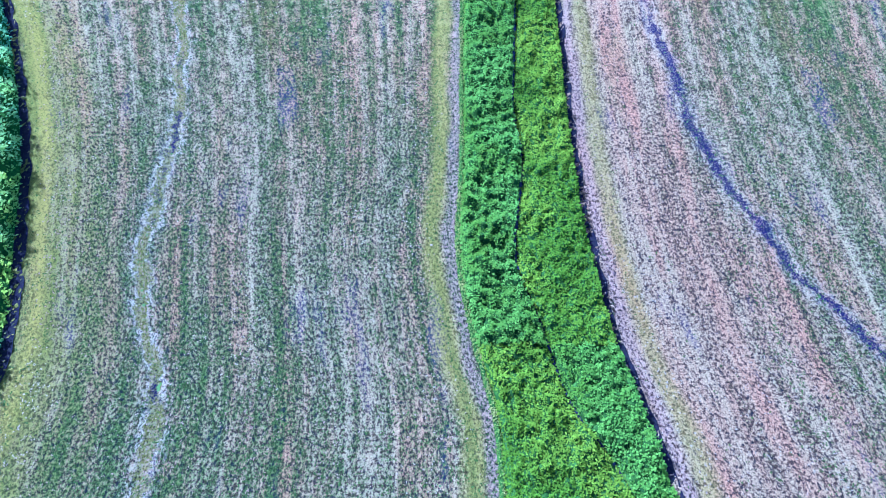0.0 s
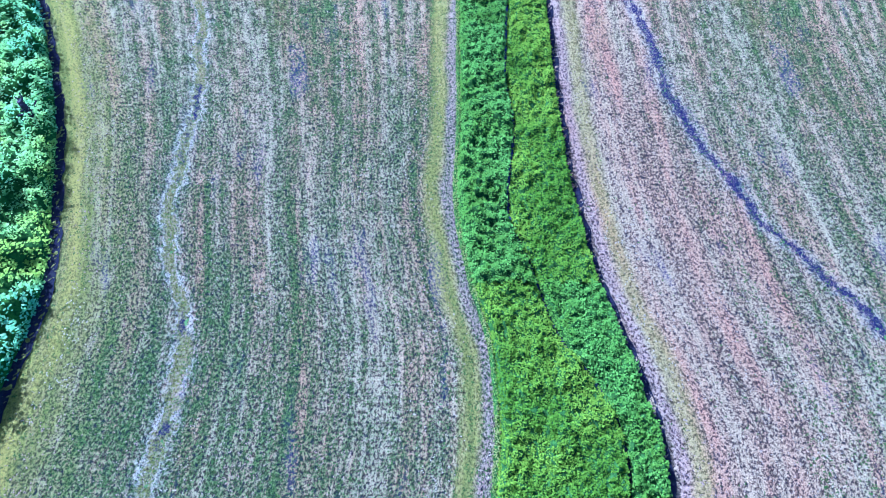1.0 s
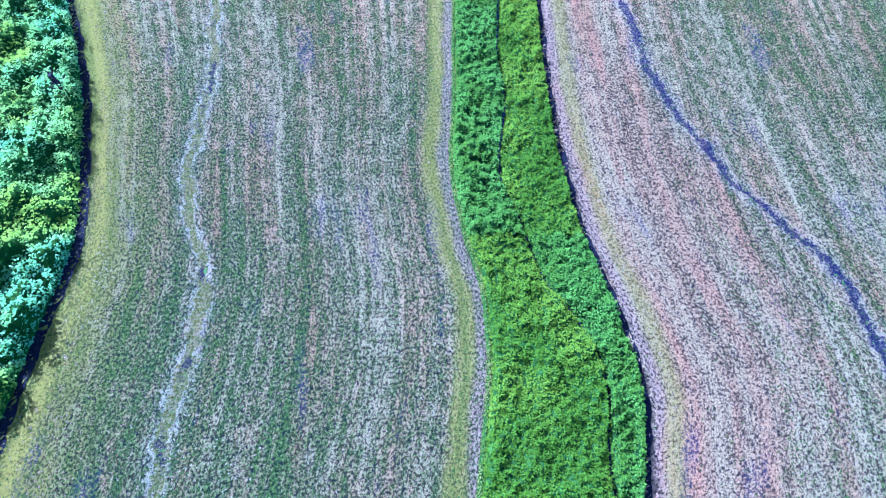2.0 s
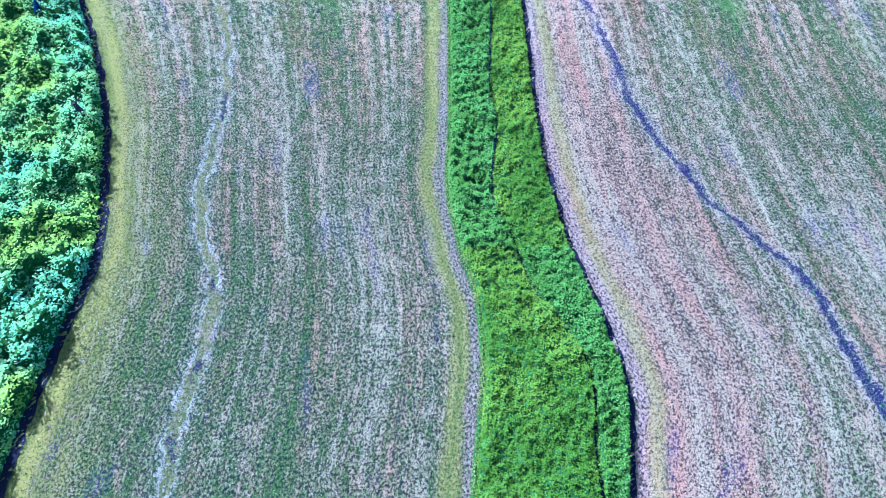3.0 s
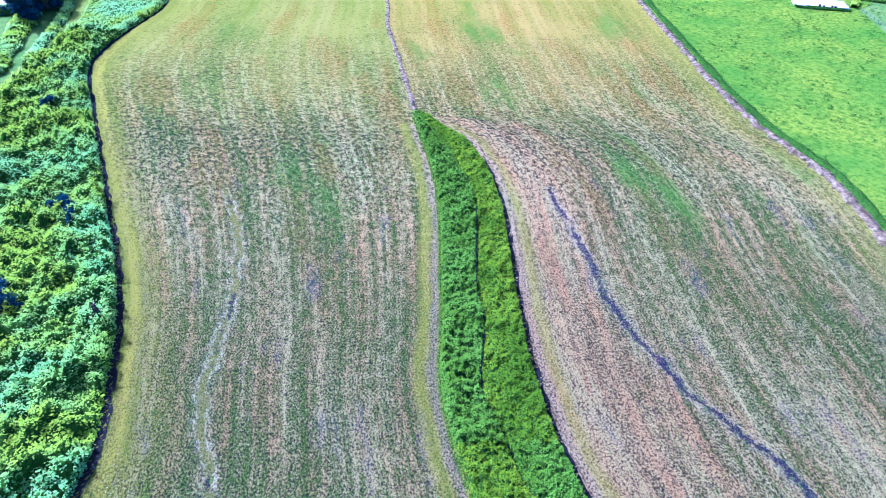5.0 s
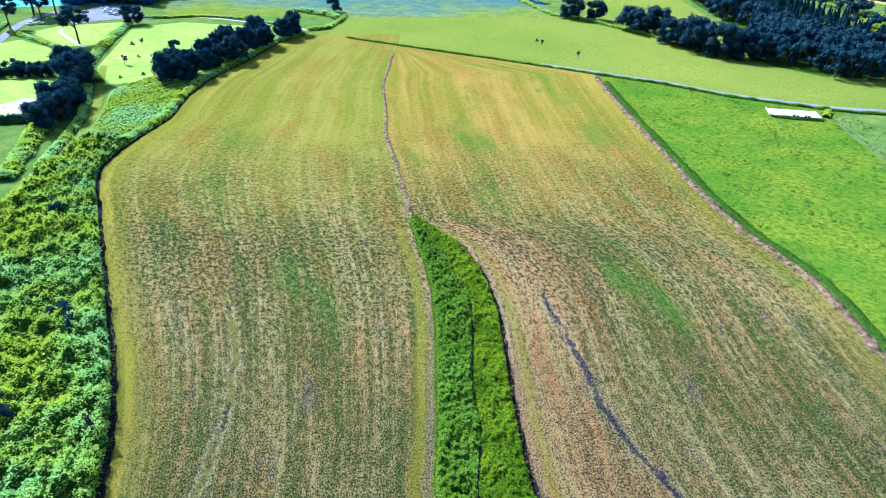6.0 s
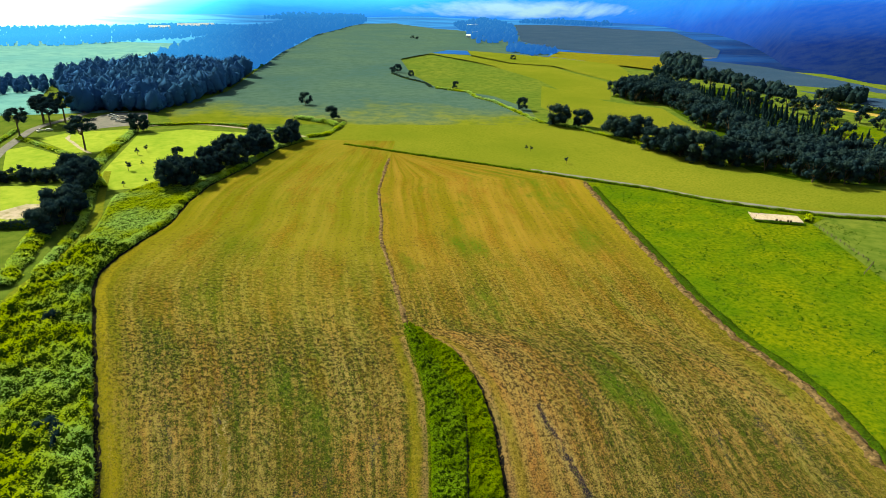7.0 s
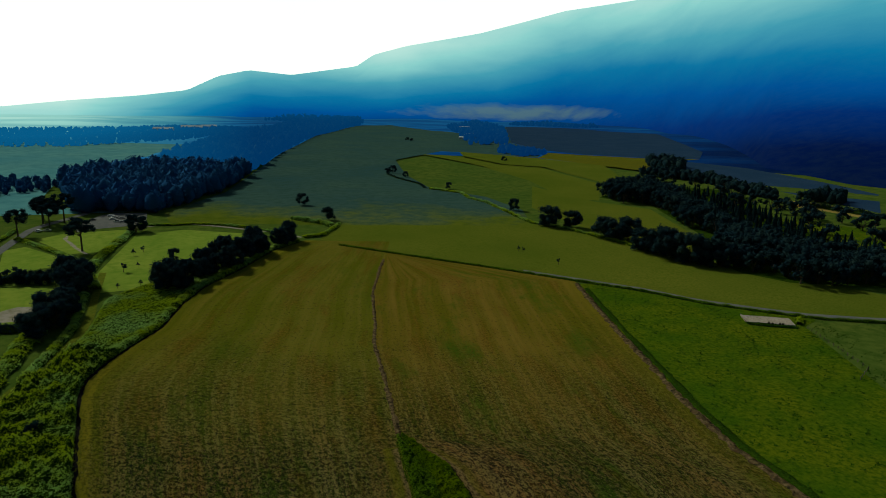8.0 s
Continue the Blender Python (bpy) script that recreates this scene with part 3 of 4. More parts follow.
    if sum(f.normal.z for f in bm.faces) < 0:
        bmesh.ops.reverse_faces(bm, faces=bm.faces[:])
    me = bpy.data.meshes.new(name)
    bm.to_mesh(me)
    bm.free()
    me.materials.append(material)
    put_mesh(name, me, label=label, category=category, kind="structure")


parcel("field_1", [(-150, 377), (-44, 378), (88, 388), (92, 448), (72, 510), (24, 562), (3, 657), (-11, 815), (60, 980), (130, 1105), (150, 1500), (115, 1656), (-40, 2100), (-125, 1887), (-182, 1312), (-174, 887), (-151, 510), (-166, 409)], -0.03, M_CLOUDSHADE, "far field with cloud shade and haze in its colour, yellow at its near end")
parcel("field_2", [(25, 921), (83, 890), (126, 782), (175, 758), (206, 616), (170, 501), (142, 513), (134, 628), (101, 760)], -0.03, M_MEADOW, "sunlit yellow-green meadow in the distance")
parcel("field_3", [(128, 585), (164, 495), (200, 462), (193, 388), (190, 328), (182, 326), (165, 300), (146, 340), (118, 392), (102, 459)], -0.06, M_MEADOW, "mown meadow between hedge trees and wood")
parcel("field_4", [(420, 896), (470, 803), (478, 671), (480, 570), (396, 460), (384, 571), (371, 657), (352, 730)], -0.03, M_HAZEFIELD, "stubble field below the mountain, haze blue in its colour")
parcel("field_5", [(-190, 412), (-262, 428), (-330, 600), (-330, 990), (-700, 1010), (-1000, 800), (-900, 620), (-520, 330), (-300, 380)], -0.03, M_HAZECROP, "crop land on the plain, tinted with painted blue haze")
parcel("field_6", [(289, 429), (306, 418), (326, 398), (345, 380), (340, 330), (294, 328), (280, 345), (275, 365), (280, 395)], -0.03, M_PASTURE, "bright green meadow behind the wood", "meadow")
parcel("field_17", [(354, 522), (372, 506), (388, 459), (362, 435), (350, 468), (336, 487)], 0.0, M_STUBBLE, "orange-yellow stubble strip behind the wood")
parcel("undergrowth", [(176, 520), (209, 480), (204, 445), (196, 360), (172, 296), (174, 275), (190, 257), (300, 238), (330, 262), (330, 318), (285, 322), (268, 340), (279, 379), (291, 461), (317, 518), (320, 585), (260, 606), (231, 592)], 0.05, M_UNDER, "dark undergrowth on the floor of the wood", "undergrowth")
parcel("field_7", [(-207, 300), (-201, 309), (-172, 288), (-167, 271), (-183, 255)], -0.03, M_GLAREMEADOW, "small mown meadow by the lane", "meadow")
parcel("field_8", [(-205, 325), (-198, 342), (-166, 356), (-159, 300), (-172, 295)], -0.03, M_GLAREMEADOW, "small yellow meadow beside the car park", "meadow")
parcel("field_9", [(-157, 341), (-135, 357), (-80, 346), (-98, 300), (-106, 262), (-118, 236), (-128, 232), (-141, 256)], -0.03, M_GLAREMEADOW, "yellow-green meadow behind the hedge trees", "meadow")
parcel("field_10", [(-172, 237), (-151, 242), (-139, 217), (-137, 196), (-148, 190), (-190, 190), (-190, 230)], -0.03, M_GLAREMEADOW, "small meadow with a bare pale patch", "meadow")
parcel("field_11", [(-138, 214), (-150, 214), (-158, 200), (-147, 196), (-140, 199)], 0.02, M_PALESOIL, "bare pale soil in the meadow", "soil")
parcel("field_12", [(158, 197), (149, 142), (165, 120), (260, 120), (260, 190), (200, 197)], 0.0, M_GROUND, "dull green meadow past the fence", "meadow")
parcel("field_13", [(90, 975), (198, 892), (268, 794), (250, 675), (212, 625), (180, 762), (130, 786), (88, 896)], 0.3, M_MEADOW, "sunlit yellow-green meadow in the distance", "meadow")
parcel("field_14", [(339, 2050), (600, 2020), (740, 1790), (545, 1085), (470, 940), (377, 934), (290, 975), (242, 1056), (220, 1245)], 0.5, M_HAZEFIELD, "broad stubble field below the mountain, tinted with painted haze")
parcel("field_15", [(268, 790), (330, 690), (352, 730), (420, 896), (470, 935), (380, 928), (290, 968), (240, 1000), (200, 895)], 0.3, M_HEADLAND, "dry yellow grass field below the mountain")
parcel("field_18", [(60, 980), (130, 1105), (150, 1500), (339, 2050), (220, 1245), (242, 1056), (200, 900), (90, 975)], 0.0, M_SHADEDCROP, "dull green field before a hamlet")
parcel("field_16", [(-441, 686), (-497, 779), (-433, 857), (-351, 942), (-321, 780)], 0.1, M_HAZECROP, "meadow on the plain, tinted with painted blue haze")
parcel("pavement", [(-193, 346), (-202, 362), (-203, 396), (-198, 407), (-177, 409), (-163, 371), (-184, 357)], 0.0, M_ASPHALT, "grey asphalt car park", "car park")
ribbon("lane", flow([(-165, 361), (-148, 372), (-132, 373), (-116, 368), (-99, 361), (-76, 352), (-60, 340)], 8), -165, -60, 1.3, 0.02, M_PALESOIL, "pale earth lane at the end of the meadow", "lane", along_x=True, dy=2)
ribbon("footpath", flow([(295, -163), (307, -174), (320, -184), (327, -190), (336, -193)], 6), 295, 336, 1.1, 0.03, M_PALESOIL, "worn pale footpath across the small meadow", "path", dy=1.5, wobble=0.4)
ribbon("road_west", flow([(180, -172), (255, -192), (294, -207), (321, -214), (349, -221), (362, -221), (400, -215), (520, -240)], 10), 180, 520, 2.6, 0.02, M_ASPHALT, "pale grey lane to the car park", "road", dy=3)
ribbon("grass_path", flow([(90, -100), (136, -111), (166, -110.5), (189, -114), (203, -118), (229, -128), (262, -140), (300, -150), (347, -158)], 10), 90, 262, 1.6, 0.02, M_MEADOW, "mown grass path beside the scrub", "path", dy=2)


# painted haze strengths, tabled by azimuth and elevation in the camera's view
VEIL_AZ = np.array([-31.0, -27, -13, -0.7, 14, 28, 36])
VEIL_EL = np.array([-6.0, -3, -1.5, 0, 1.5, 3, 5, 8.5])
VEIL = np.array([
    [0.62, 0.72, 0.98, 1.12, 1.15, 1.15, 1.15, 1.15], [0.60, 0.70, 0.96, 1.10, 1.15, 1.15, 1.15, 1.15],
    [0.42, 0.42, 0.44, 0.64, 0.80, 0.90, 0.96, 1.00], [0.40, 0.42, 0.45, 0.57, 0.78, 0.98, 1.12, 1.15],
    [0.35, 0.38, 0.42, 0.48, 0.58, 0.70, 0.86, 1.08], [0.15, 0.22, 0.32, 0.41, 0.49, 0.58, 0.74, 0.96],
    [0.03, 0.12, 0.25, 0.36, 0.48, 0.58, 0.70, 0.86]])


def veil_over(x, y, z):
    """Strength of the painted haze at a far point, by its direction from the camera: more to the west, towards the sun,
    and more the higher it lies.
    """
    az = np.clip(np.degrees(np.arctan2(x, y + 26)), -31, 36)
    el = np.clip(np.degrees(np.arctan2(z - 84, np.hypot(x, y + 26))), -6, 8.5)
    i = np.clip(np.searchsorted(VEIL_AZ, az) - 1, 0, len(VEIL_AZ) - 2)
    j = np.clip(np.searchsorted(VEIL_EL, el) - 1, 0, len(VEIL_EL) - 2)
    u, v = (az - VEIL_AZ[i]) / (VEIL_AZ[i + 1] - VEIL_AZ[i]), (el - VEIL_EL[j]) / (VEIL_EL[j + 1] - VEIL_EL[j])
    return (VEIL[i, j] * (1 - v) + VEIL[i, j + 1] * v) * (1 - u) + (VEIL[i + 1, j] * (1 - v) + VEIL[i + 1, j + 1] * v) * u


def set_value(me, key, value):
    me.attributes.new(key, "FLOAT", "POINT").data.foreach_set("value", np.ascontiguousarray(value, np.float32).ravel())


def far_plain():
    """The hazy plain before the mountains."""
    a, d = np.radians(np.linspace(-75, 60, 120)), np.geomspace(780, 4650, 44)
    D, A = np.meshgrid(d, a, indexing="ij")
    x, y = D * np.sin(A), -26 + D * np.cos(A)
    z = land(x, y) + far_rise(x, y)
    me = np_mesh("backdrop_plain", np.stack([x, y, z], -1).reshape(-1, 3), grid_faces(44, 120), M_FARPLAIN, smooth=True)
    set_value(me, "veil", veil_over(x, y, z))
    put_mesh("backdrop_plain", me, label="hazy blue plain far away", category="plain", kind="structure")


def cloud_bank():
    """Glowing sheet for bright cloud low behind the mountains, added so that the sky reads white."""
    a, t = np.radians(np.linspace(-70, 50, 60)), np.linspace(0, 1, 14)
    T, A = np.meshgrid(t, a, indexing="ij")
    d = 4820 - 60 * T
    me = np_mesh("backdrop_cloud", np.stack([d * np.sin(A), -26 + d * np.cos(A), -60 + 1120 * T], -1).reshape(-1, 3), grid_faces(14, 60), M_CLOUD, smooth=True)
    put_mesh("backdrop_cloud", me, label="bright white cloud behind the mountains", category="cloud", kind="structure")


far_plain()
cloud_bank()


def mountain():
    """The wooded mountain wall round the plain."""
    az = np.array([-75, -31, -26.8, -21.9, -18.2, -15.7, -13.2, -9.7, -4.1, -2.6, 0.3, 6.8, 14, 22.6, 30.9, 36.8, 75])
    el = np.array([-0.6, -0.6, -0.1, 0.35, 0.85, 2.05, 2.6, 2.3, 3.15, 4.15, 4.95, 6.1, 7.9, 9.0, 10.8, 12, 14])
    near = np.array([2600, 2600, 2600, 2500, 2500, 2500, 2500, 2600, 2700, 2700, 2700, 2800, 2900, 2300, 970, 820, 600])
    a = np.radians(np.linspace(-75, 75, 301))
    e, n0 = np.interp(np.degrees(a), az, el), np.interp(np.degrees(a), az, near)
    t = np.linspace(0, 1, 60)
    far = np.maximum(n0 + 1300, 3200)
    d = n0[None] + (far - n0)[None] * t[:, None]
    x, y = d * np.sin(a), -26 + d * np.cos(a)
    top = 85 + np.tan(np.radians(e)) * far
    base = land(x, y) - 3
    rise = t[:, None] ** 1.25
    z = base + (top[None] - base) * rise + 14 * lumps(x, y, 420, 2) * rise * (1 - rise) * 4
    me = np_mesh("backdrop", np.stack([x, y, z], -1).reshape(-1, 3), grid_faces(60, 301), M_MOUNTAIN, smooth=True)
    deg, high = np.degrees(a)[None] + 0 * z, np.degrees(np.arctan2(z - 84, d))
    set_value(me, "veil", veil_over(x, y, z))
    # where the painted sunlit patch lies on the slope
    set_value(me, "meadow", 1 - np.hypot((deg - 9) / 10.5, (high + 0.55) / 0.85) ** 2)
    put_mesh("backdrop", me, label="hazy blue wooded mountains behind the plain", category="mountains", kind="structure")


mountain()


# ---- vegetation that nobody could count ----
def thicket(name, left, right, y0, y1, step, height, leaf, per_m2, material, label, scale=1.6, seed=1, low=0.3, fall=(0.45, 0.45), gate=(False, False), amp=1.0):
    """A dense stand of herbs or scrub: an uneven under-layer and leaves on it. fall: how fast each side drops; gate: a side that drops only where the brook shows."""
    ys = np.arange(y0, y1 + step / 2, step)
    widest = float(np.max(right(ys) - left(ys)))
    cols = max(6, int(widest / step))
    t = np.linspace(0, 1, cols)

    def top(x, y, a, b):
        h = height * np.clip(0.72 + amp * (0.26 * lumps(x, y, scale * 3.3, seed) + 0.26 * lumps(x, y, scale, seed + 1) + 0.12 * lumps(x, y, scale * 0.4, seed + 2)), low, 1.5)
        shut = np.clip((0.10 - lumps(y, y * 0.2, 6, 4)) * 4, 0, 1)
        for d, w, g in ((a, fall[0], gate[0]), (b, fall[1], gate[1])):
            drop = np.clip(d / w, 0, 1) ** 0.5
            h = h * (np.maximum(drop, shut) if g else drop)
        return h

    xl, xr = left(ys), right(ys)
    x = xl[:, None] + (xr - xl)[:, None] * t
    y = np.broadcast_to(ys[:, None], x.shape)
    z = land(x, y) + top(x, y, x - xl[:, None], xr[:, None] - x) * 0.84 - 0.04
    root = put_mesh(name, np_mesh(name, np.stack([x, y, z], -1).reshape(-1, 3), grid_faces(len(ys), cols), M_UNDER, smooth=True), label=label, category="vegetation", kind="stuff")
    n = int(float(np.sum(np.maximum(xr - xl, 0)) * step) * per_m2)
    r = np.random.default_rng(seed)
    weights = np.maximum(xr - xl, 0.001)
    py = np.clip(r.choice(ys, n, p=weights / weights.sum()) + r.uniform(-step / 2, step / 2, n), y0, y1)
    l, rr = left(py), right(py)
    px = l + (rr - l) * r.uniform(0, 1, n)
    pz = land(px, py) + top(px, py, px - l, rr - px) * r.uniform(0.82, 1.1, n)
    m = int((y1 - y0) * 9)
    qy, q = r.uniform(y0, y1, 2 * m), np.repeat([0.0, 1.0], m)
    ql, qr = left(qy), right(qy)
    inset = np.minimum(r.uniform(0.02, 0.3, 2 * m), np.maximum(qr - ql, 0) / 2)
    qx = np.where(q > 0, qr - inset, ql + inset)
    qz = land(qx, qy) + top(qx, qy, qx - ql, qr - qx) * r.uniform(0.15, 1.0, 2 * m)
    px, py, pz = np.r_[px, qx], np.r_[py, qy], np.r_[pz, qz]
    v, f = leaves(np.stack([px, py, pz], 1), leaf, 0.38, 3, (leaf * 0.45, leaf * 0.45, leaf * 0.3), 0.6, r)
    put_mesh("foliage", np_mesh("foliage", v, f, material), root, kind="stuff")
    return root


def hedgerow(name, pts, width, height, leaf, per_m, material, label, category="hedge", seed=1):
    """A hedge along a line on the ground."""
    p = np.array(pts, float)
    seg = np.r_[0, np.cumsum(np.hypot(*np.diff(p, axis=0).T))]
    s = np.linspace(0, seg[-1], max(4, int(seg[-1] / 0.9)))
    cx, cy = np.interp(s, seg, p[:, 0]), np.interp(s, seg, p[:, 1])
    tx, ty = np.gradient(cx), np.gradient(cy)
    ln = np.hypot(tx, ty)
    nx, ny = -ty / ln, tx / ln
    t = np.linspace(-1, 1, 9)
    w = width / 2 * (1 + 0.3 * lumps(s, s * 0, 7, seed))
    h = height * np.clip(0.75 + 0.35 * lumps(s, s * 0.1, 4, seed + 1), 0.3, 1.4)
    x, y = cx[:, None] + (nx * w)[:, None] * t, cy[:, None] + (ny * w)[:, None] * t
    z = land(x, y) + h[:, None] * np.sqrt(1 - t**2 * 0.98)[None] * 0.92
    root = tagged(new(name), label, category)
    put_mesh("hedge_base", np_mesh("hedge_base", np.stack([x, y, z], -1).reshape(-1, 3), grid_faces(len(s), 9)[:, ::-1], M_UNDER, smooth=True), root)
    r = np.random.default_rng(seed)
    n = int(seg[-1] * per_m)
    q, u = r.uniform(0, seg[-1], n), r.uniform(-1, 1, n)
    ww, hh = np.interp(q, s, w), np.interp(q, s, h)
    px = np.interp(q, s, cx) + np.interp(q, s, nx) * ww * u
    py = np.interp(q, s, cy) + np.interp(q, s, ny) * ww * u
    pz = land(px, py) + hh * np.sqrt(1 - u**2 * 0.97) * r.uniform(0.8, 1.15, n)
    v, f = leaves(np.stack([px, py, pz], 1), leaf, 0.6, 2, leaf * 0.4, 0.6, r)
    put_mesh("foliage", np_mesh("foliage", v, f, material), root)
    return root


BROOK = flow([(-60, 15.5), (-3, 16.9), (1.5, 17.5), (5.6, 17.7), (9, 16.4), (11, 15.7), (14, 13.4), (17.5, 11.7), (25, 9.9), (29.5, 8.1), (34, 7.9), (44.5, 9.5), (54, 8.8), (68, 10), (79.5, 10.6), (95, 7), (108, 2.5), (119, -2)], 3)
ribbon("water", BROOK, -58, 116, 0.35, 0.03, M_WATER, "thin brook hidden under the herbs", "water", wobble=0.3)
thicket("herb_bed", STRIP_L, lambda y: BROOK(y) - 0.2, -60, 22, 0.3, 1.7, 0.25, 23, M_HERB, "dense bright yellow-green tall herbs on the strip", 1.3, 1, 0.5, (0.4, 0.35), (False, True))
thicket("herb_bed", lambda y: BROOK(y) + 0.2, STRIP_R, 22, 118, 0.3, 1.7, 0.25, 23, M_HERB, "dense bright yellow-green tall herbs on the strip", 1.3, 2, 0.5, (0.35, 0.3), (True, False))
thicket("strip_shrubs", STRIP_L, lambda y: BROOK(y) - 0.2, 22, 118, 0.3, 1.8, 0.27, 22, M_SHRUB, "lumpy blue-green shrubs along the brook", 1.3, 3, 0.15, (0.5, 0.35), (False, True), 1.5)
thicket("strip_shrubs", lambda y: BROOK(y) + 0.2, STRIP_R, -60, 22, 0.3, 1.8, 0.27, 22, M_SHRUB, "lumpy blue-green shrubs along the brook", 1.3, 4, 0.3, (0.35, 0.3), (True, False))
SCRUB_W = flow([(-60, -75), (60, -95), (120, -108), (136, -109), (166, -109), (189, -112), (224, -121), (240, -114), (262, -104), (300, -84), (338, -66)], 20)
thicket("scrub", lambda y: np.minimum(SCRUB_W(y), HEDGE(y) - 3), HEDGE, -60, 170, 0.7, 2.9, 0.38, 9.0, M_SCRUB, "thick green scrub and brambles along the field", 2.4, 5, 0.2, (0.8, 0.3), amp=2.0)
thicket("rough_grass", lambda y: np.minimum(SCRUB_W(y), HEDGE(y) - 3), lambda y: HEDGE(y) - 2.0, 170, 262, 0.8, 1.1, 0.5, 5.0, M_SCRUB, "rough grass and low brambles behind the hedge", 3.0, 6, 0.1, (0.8, 0.4))


def litter(name, material, label, count, size, seed, weight, tilt):
    """Loose low growth and straw over the two stubble fields."""
    r = np.random.default_rng(seed)
    y = -25 + 140 * r.uniform(0, 1, count * 2) ** 1.15
    x = r.uniform(-95, 95, count * 2)
    keep = (x > HEDGE(y) + 1.5) & (x < FLINE(y) - 2.5) & ((x < STRIP_L(y) - 0.3) | (x > STRIP_R(y) + 0.6) | (y > 119))
    t = np.where(x < mid_left(y), (x - HEDGE(y)) / (mid_left(y) - HEDGE(y)) * 46, (x - mid_right(y)) / (field_right(y) - mid_right(y)) * 72)
    keep &= weight(t, y) > r.uniform(0, 1, count * 2)
    if name == "weeds":
        keep &= ~((x > STRIP_R(y)) & (x < STRIP_R(y) + 14) & (y < 112) & (r.uniform(0, 1, count * 2) < 0.85))
    x, y = x[keep], y[keep]
    v, f = leaves(np.stack([x, y, land(x, y) + 0.12], 1), size, tilt, 2, (size * 0.5, size * 0.5, 0.02), 0.6, r)
    put_mesh(name, np_mesh(name, v, f, material), label=label, category="field litter", kind="stuff")


litter("straw", M_STRAW, "pale straw and stubble scattered over the soil", 40000, 0.17, 11, lambda t, y: 0.45 + 0.55 * lumps(t, y * 0.03, 4, 6), 0.3)
litter("weeds", M_WEED, "low green weeds in the stubble rows", 52000, 0.22, 12, lambda t, y: 0.42 + 0.5 * lumps(t, y * 0.04, 3, 7) + 0.35 * lumps(t, y, 40, 8), 0.4)


def tussocks():
    """Rough tufts over the pasture."""
    r = np.random.default_rng(14)
    y, x = r.uniform(-20, 250, 9000), r.uniform(84, 215, 9000)
    k = (x > FLINE(y) + 3) & (y < ROAD(x) - 4) & (lumps(x, y, 14, 3) + r.normal(0, 0.5, 9000) > 0.1)
    x, y = x[k], y[k]
    v, f = leaves(np.stack([x, y, land(x, y) + 0.12], 1), 0.6, 0.5, 5, (0.35, 0.35, 0.1), 0.5, r)
    put_mesh("tussocks", np_mesh("tussocks", v, f, M_GRASS), label="dark green tussocks in the pasture", category="grass", kind="stuff")


tussocks()


# ---- trees ----
def limb(bm, a, b, r0, r1, sides=6):
    d = Vector(b) - Vector(a)
    q = d.to_track_quat("Z", "Y").to_matrix().to_4x4()
    bmesh.ops.create_cone(bm, cap_ends=True, segments=sides, radius1=r0, radius2=r1, depth=d.length, matrix=Matrix.Translation((Vector(a) + Vector(b)) / 2) @ q)


def cores(centres, radii, r, rings=5, around=8):
    """Lumpy closed bodies that fill the crowns behind the leaves."""
    u = np.linspace(-1.45, 1.45, rings)
    a = np.arange(around) * 2 * np.pi / around
    ball = np.stack([np.cos(u)[:, None] * np.cos(a), np.cos(u)[:, None] * np.sin(a), np.sin(u)[:, None] + 0 * a], -1).reshape(-1, 3)
    c, q = np.asarray(centres, float), np.asarray(radii, float)
    v = c[:, None] + ball[None] * q[:, None] * r.uniform(0.62, 1.14, (len(c), len(ball), 1))
    i = (np.arange(rings - 1)[:, None] * around + np.arange(around)[None]).ravel()
    k = (np.arange(rings - 1)[:, None] * around + (np.arange(around)[None] + 1) % around).ravel()
    f = np.stack([i, k, k + around, i + around], 1)
    f = (f[None] + (np.arange(len(c)) * len(ball))[:, None, None]).reshape(-1, 4)
    return v.reshape(-1, 3), f


def broad_tree(name, height, spread, seed, clumps=26, per=38, bare=0.25, flat=0.75, leaf=0.55, label="", category="tree", material=None):
    """A tapered trunk with limbs and a crown of leaf clumps."""
    r = np.random.default_rng(seed)
    root = tagged(new(name), label, category)
    bm = bmesh.new()
    fork = height * (bare + 0.15)
    limb(bm, (0, 0, -0.3), (0.1, 0.05, fork), height * 0.028, height * 0.018, 8)
    cs = []
    for k in range(clumps):
        a, u = r.uniform(0, 6.28), r.uniform(0, 1) ** 0.5
        h = bare + (1 - bare) * (0.12 + 0.8 * r.uniform(0, 1))
        wide = spread * u * np.sqrt(max(0.06, 1 - ((h - bare) / (1 - bare) * 2 - 0.85) ** 2 * 0.72))
        c = np.array([wide * np.cos(a), wide * np.sin(a), h * height])
        cs.append(c)
        if k < 9:
            limb(bm, (0.1, 0.05, fork * r.uniform(0.7, 1.0)), c * np.array([0.9, 0.9, 0.97]), height * 0.012, height * 0.004, 5)
    part("trunk", bm, M_BARK, root)
    cs = np.array(cs)
    size = spread * r.uniform(0.24, 0.42, clumps)
    pts = []
    for c, s in zip(cs, size):
        d = r.normal(0, 1, (per, 3))
        d /= np.linalg.norm(d, axis=1)[:, None]
        pts.append(c + d * s * np.array([1, 1, flat]) * r.uniform(0.8, 1.08, (per, 1)))
    shell = leaves(np.concatenate(pts), leaf, 0.6, 2, leaf * 0.35, 0.7, r)
    v, f = join([shell, cores(cs, size[:, None] * np.array([0.8, 0.8, 0.8 * flat]), r)])
    put_mesh("crown", np_mesh("crown", v, f, material or M_CROWN), root)
    return root


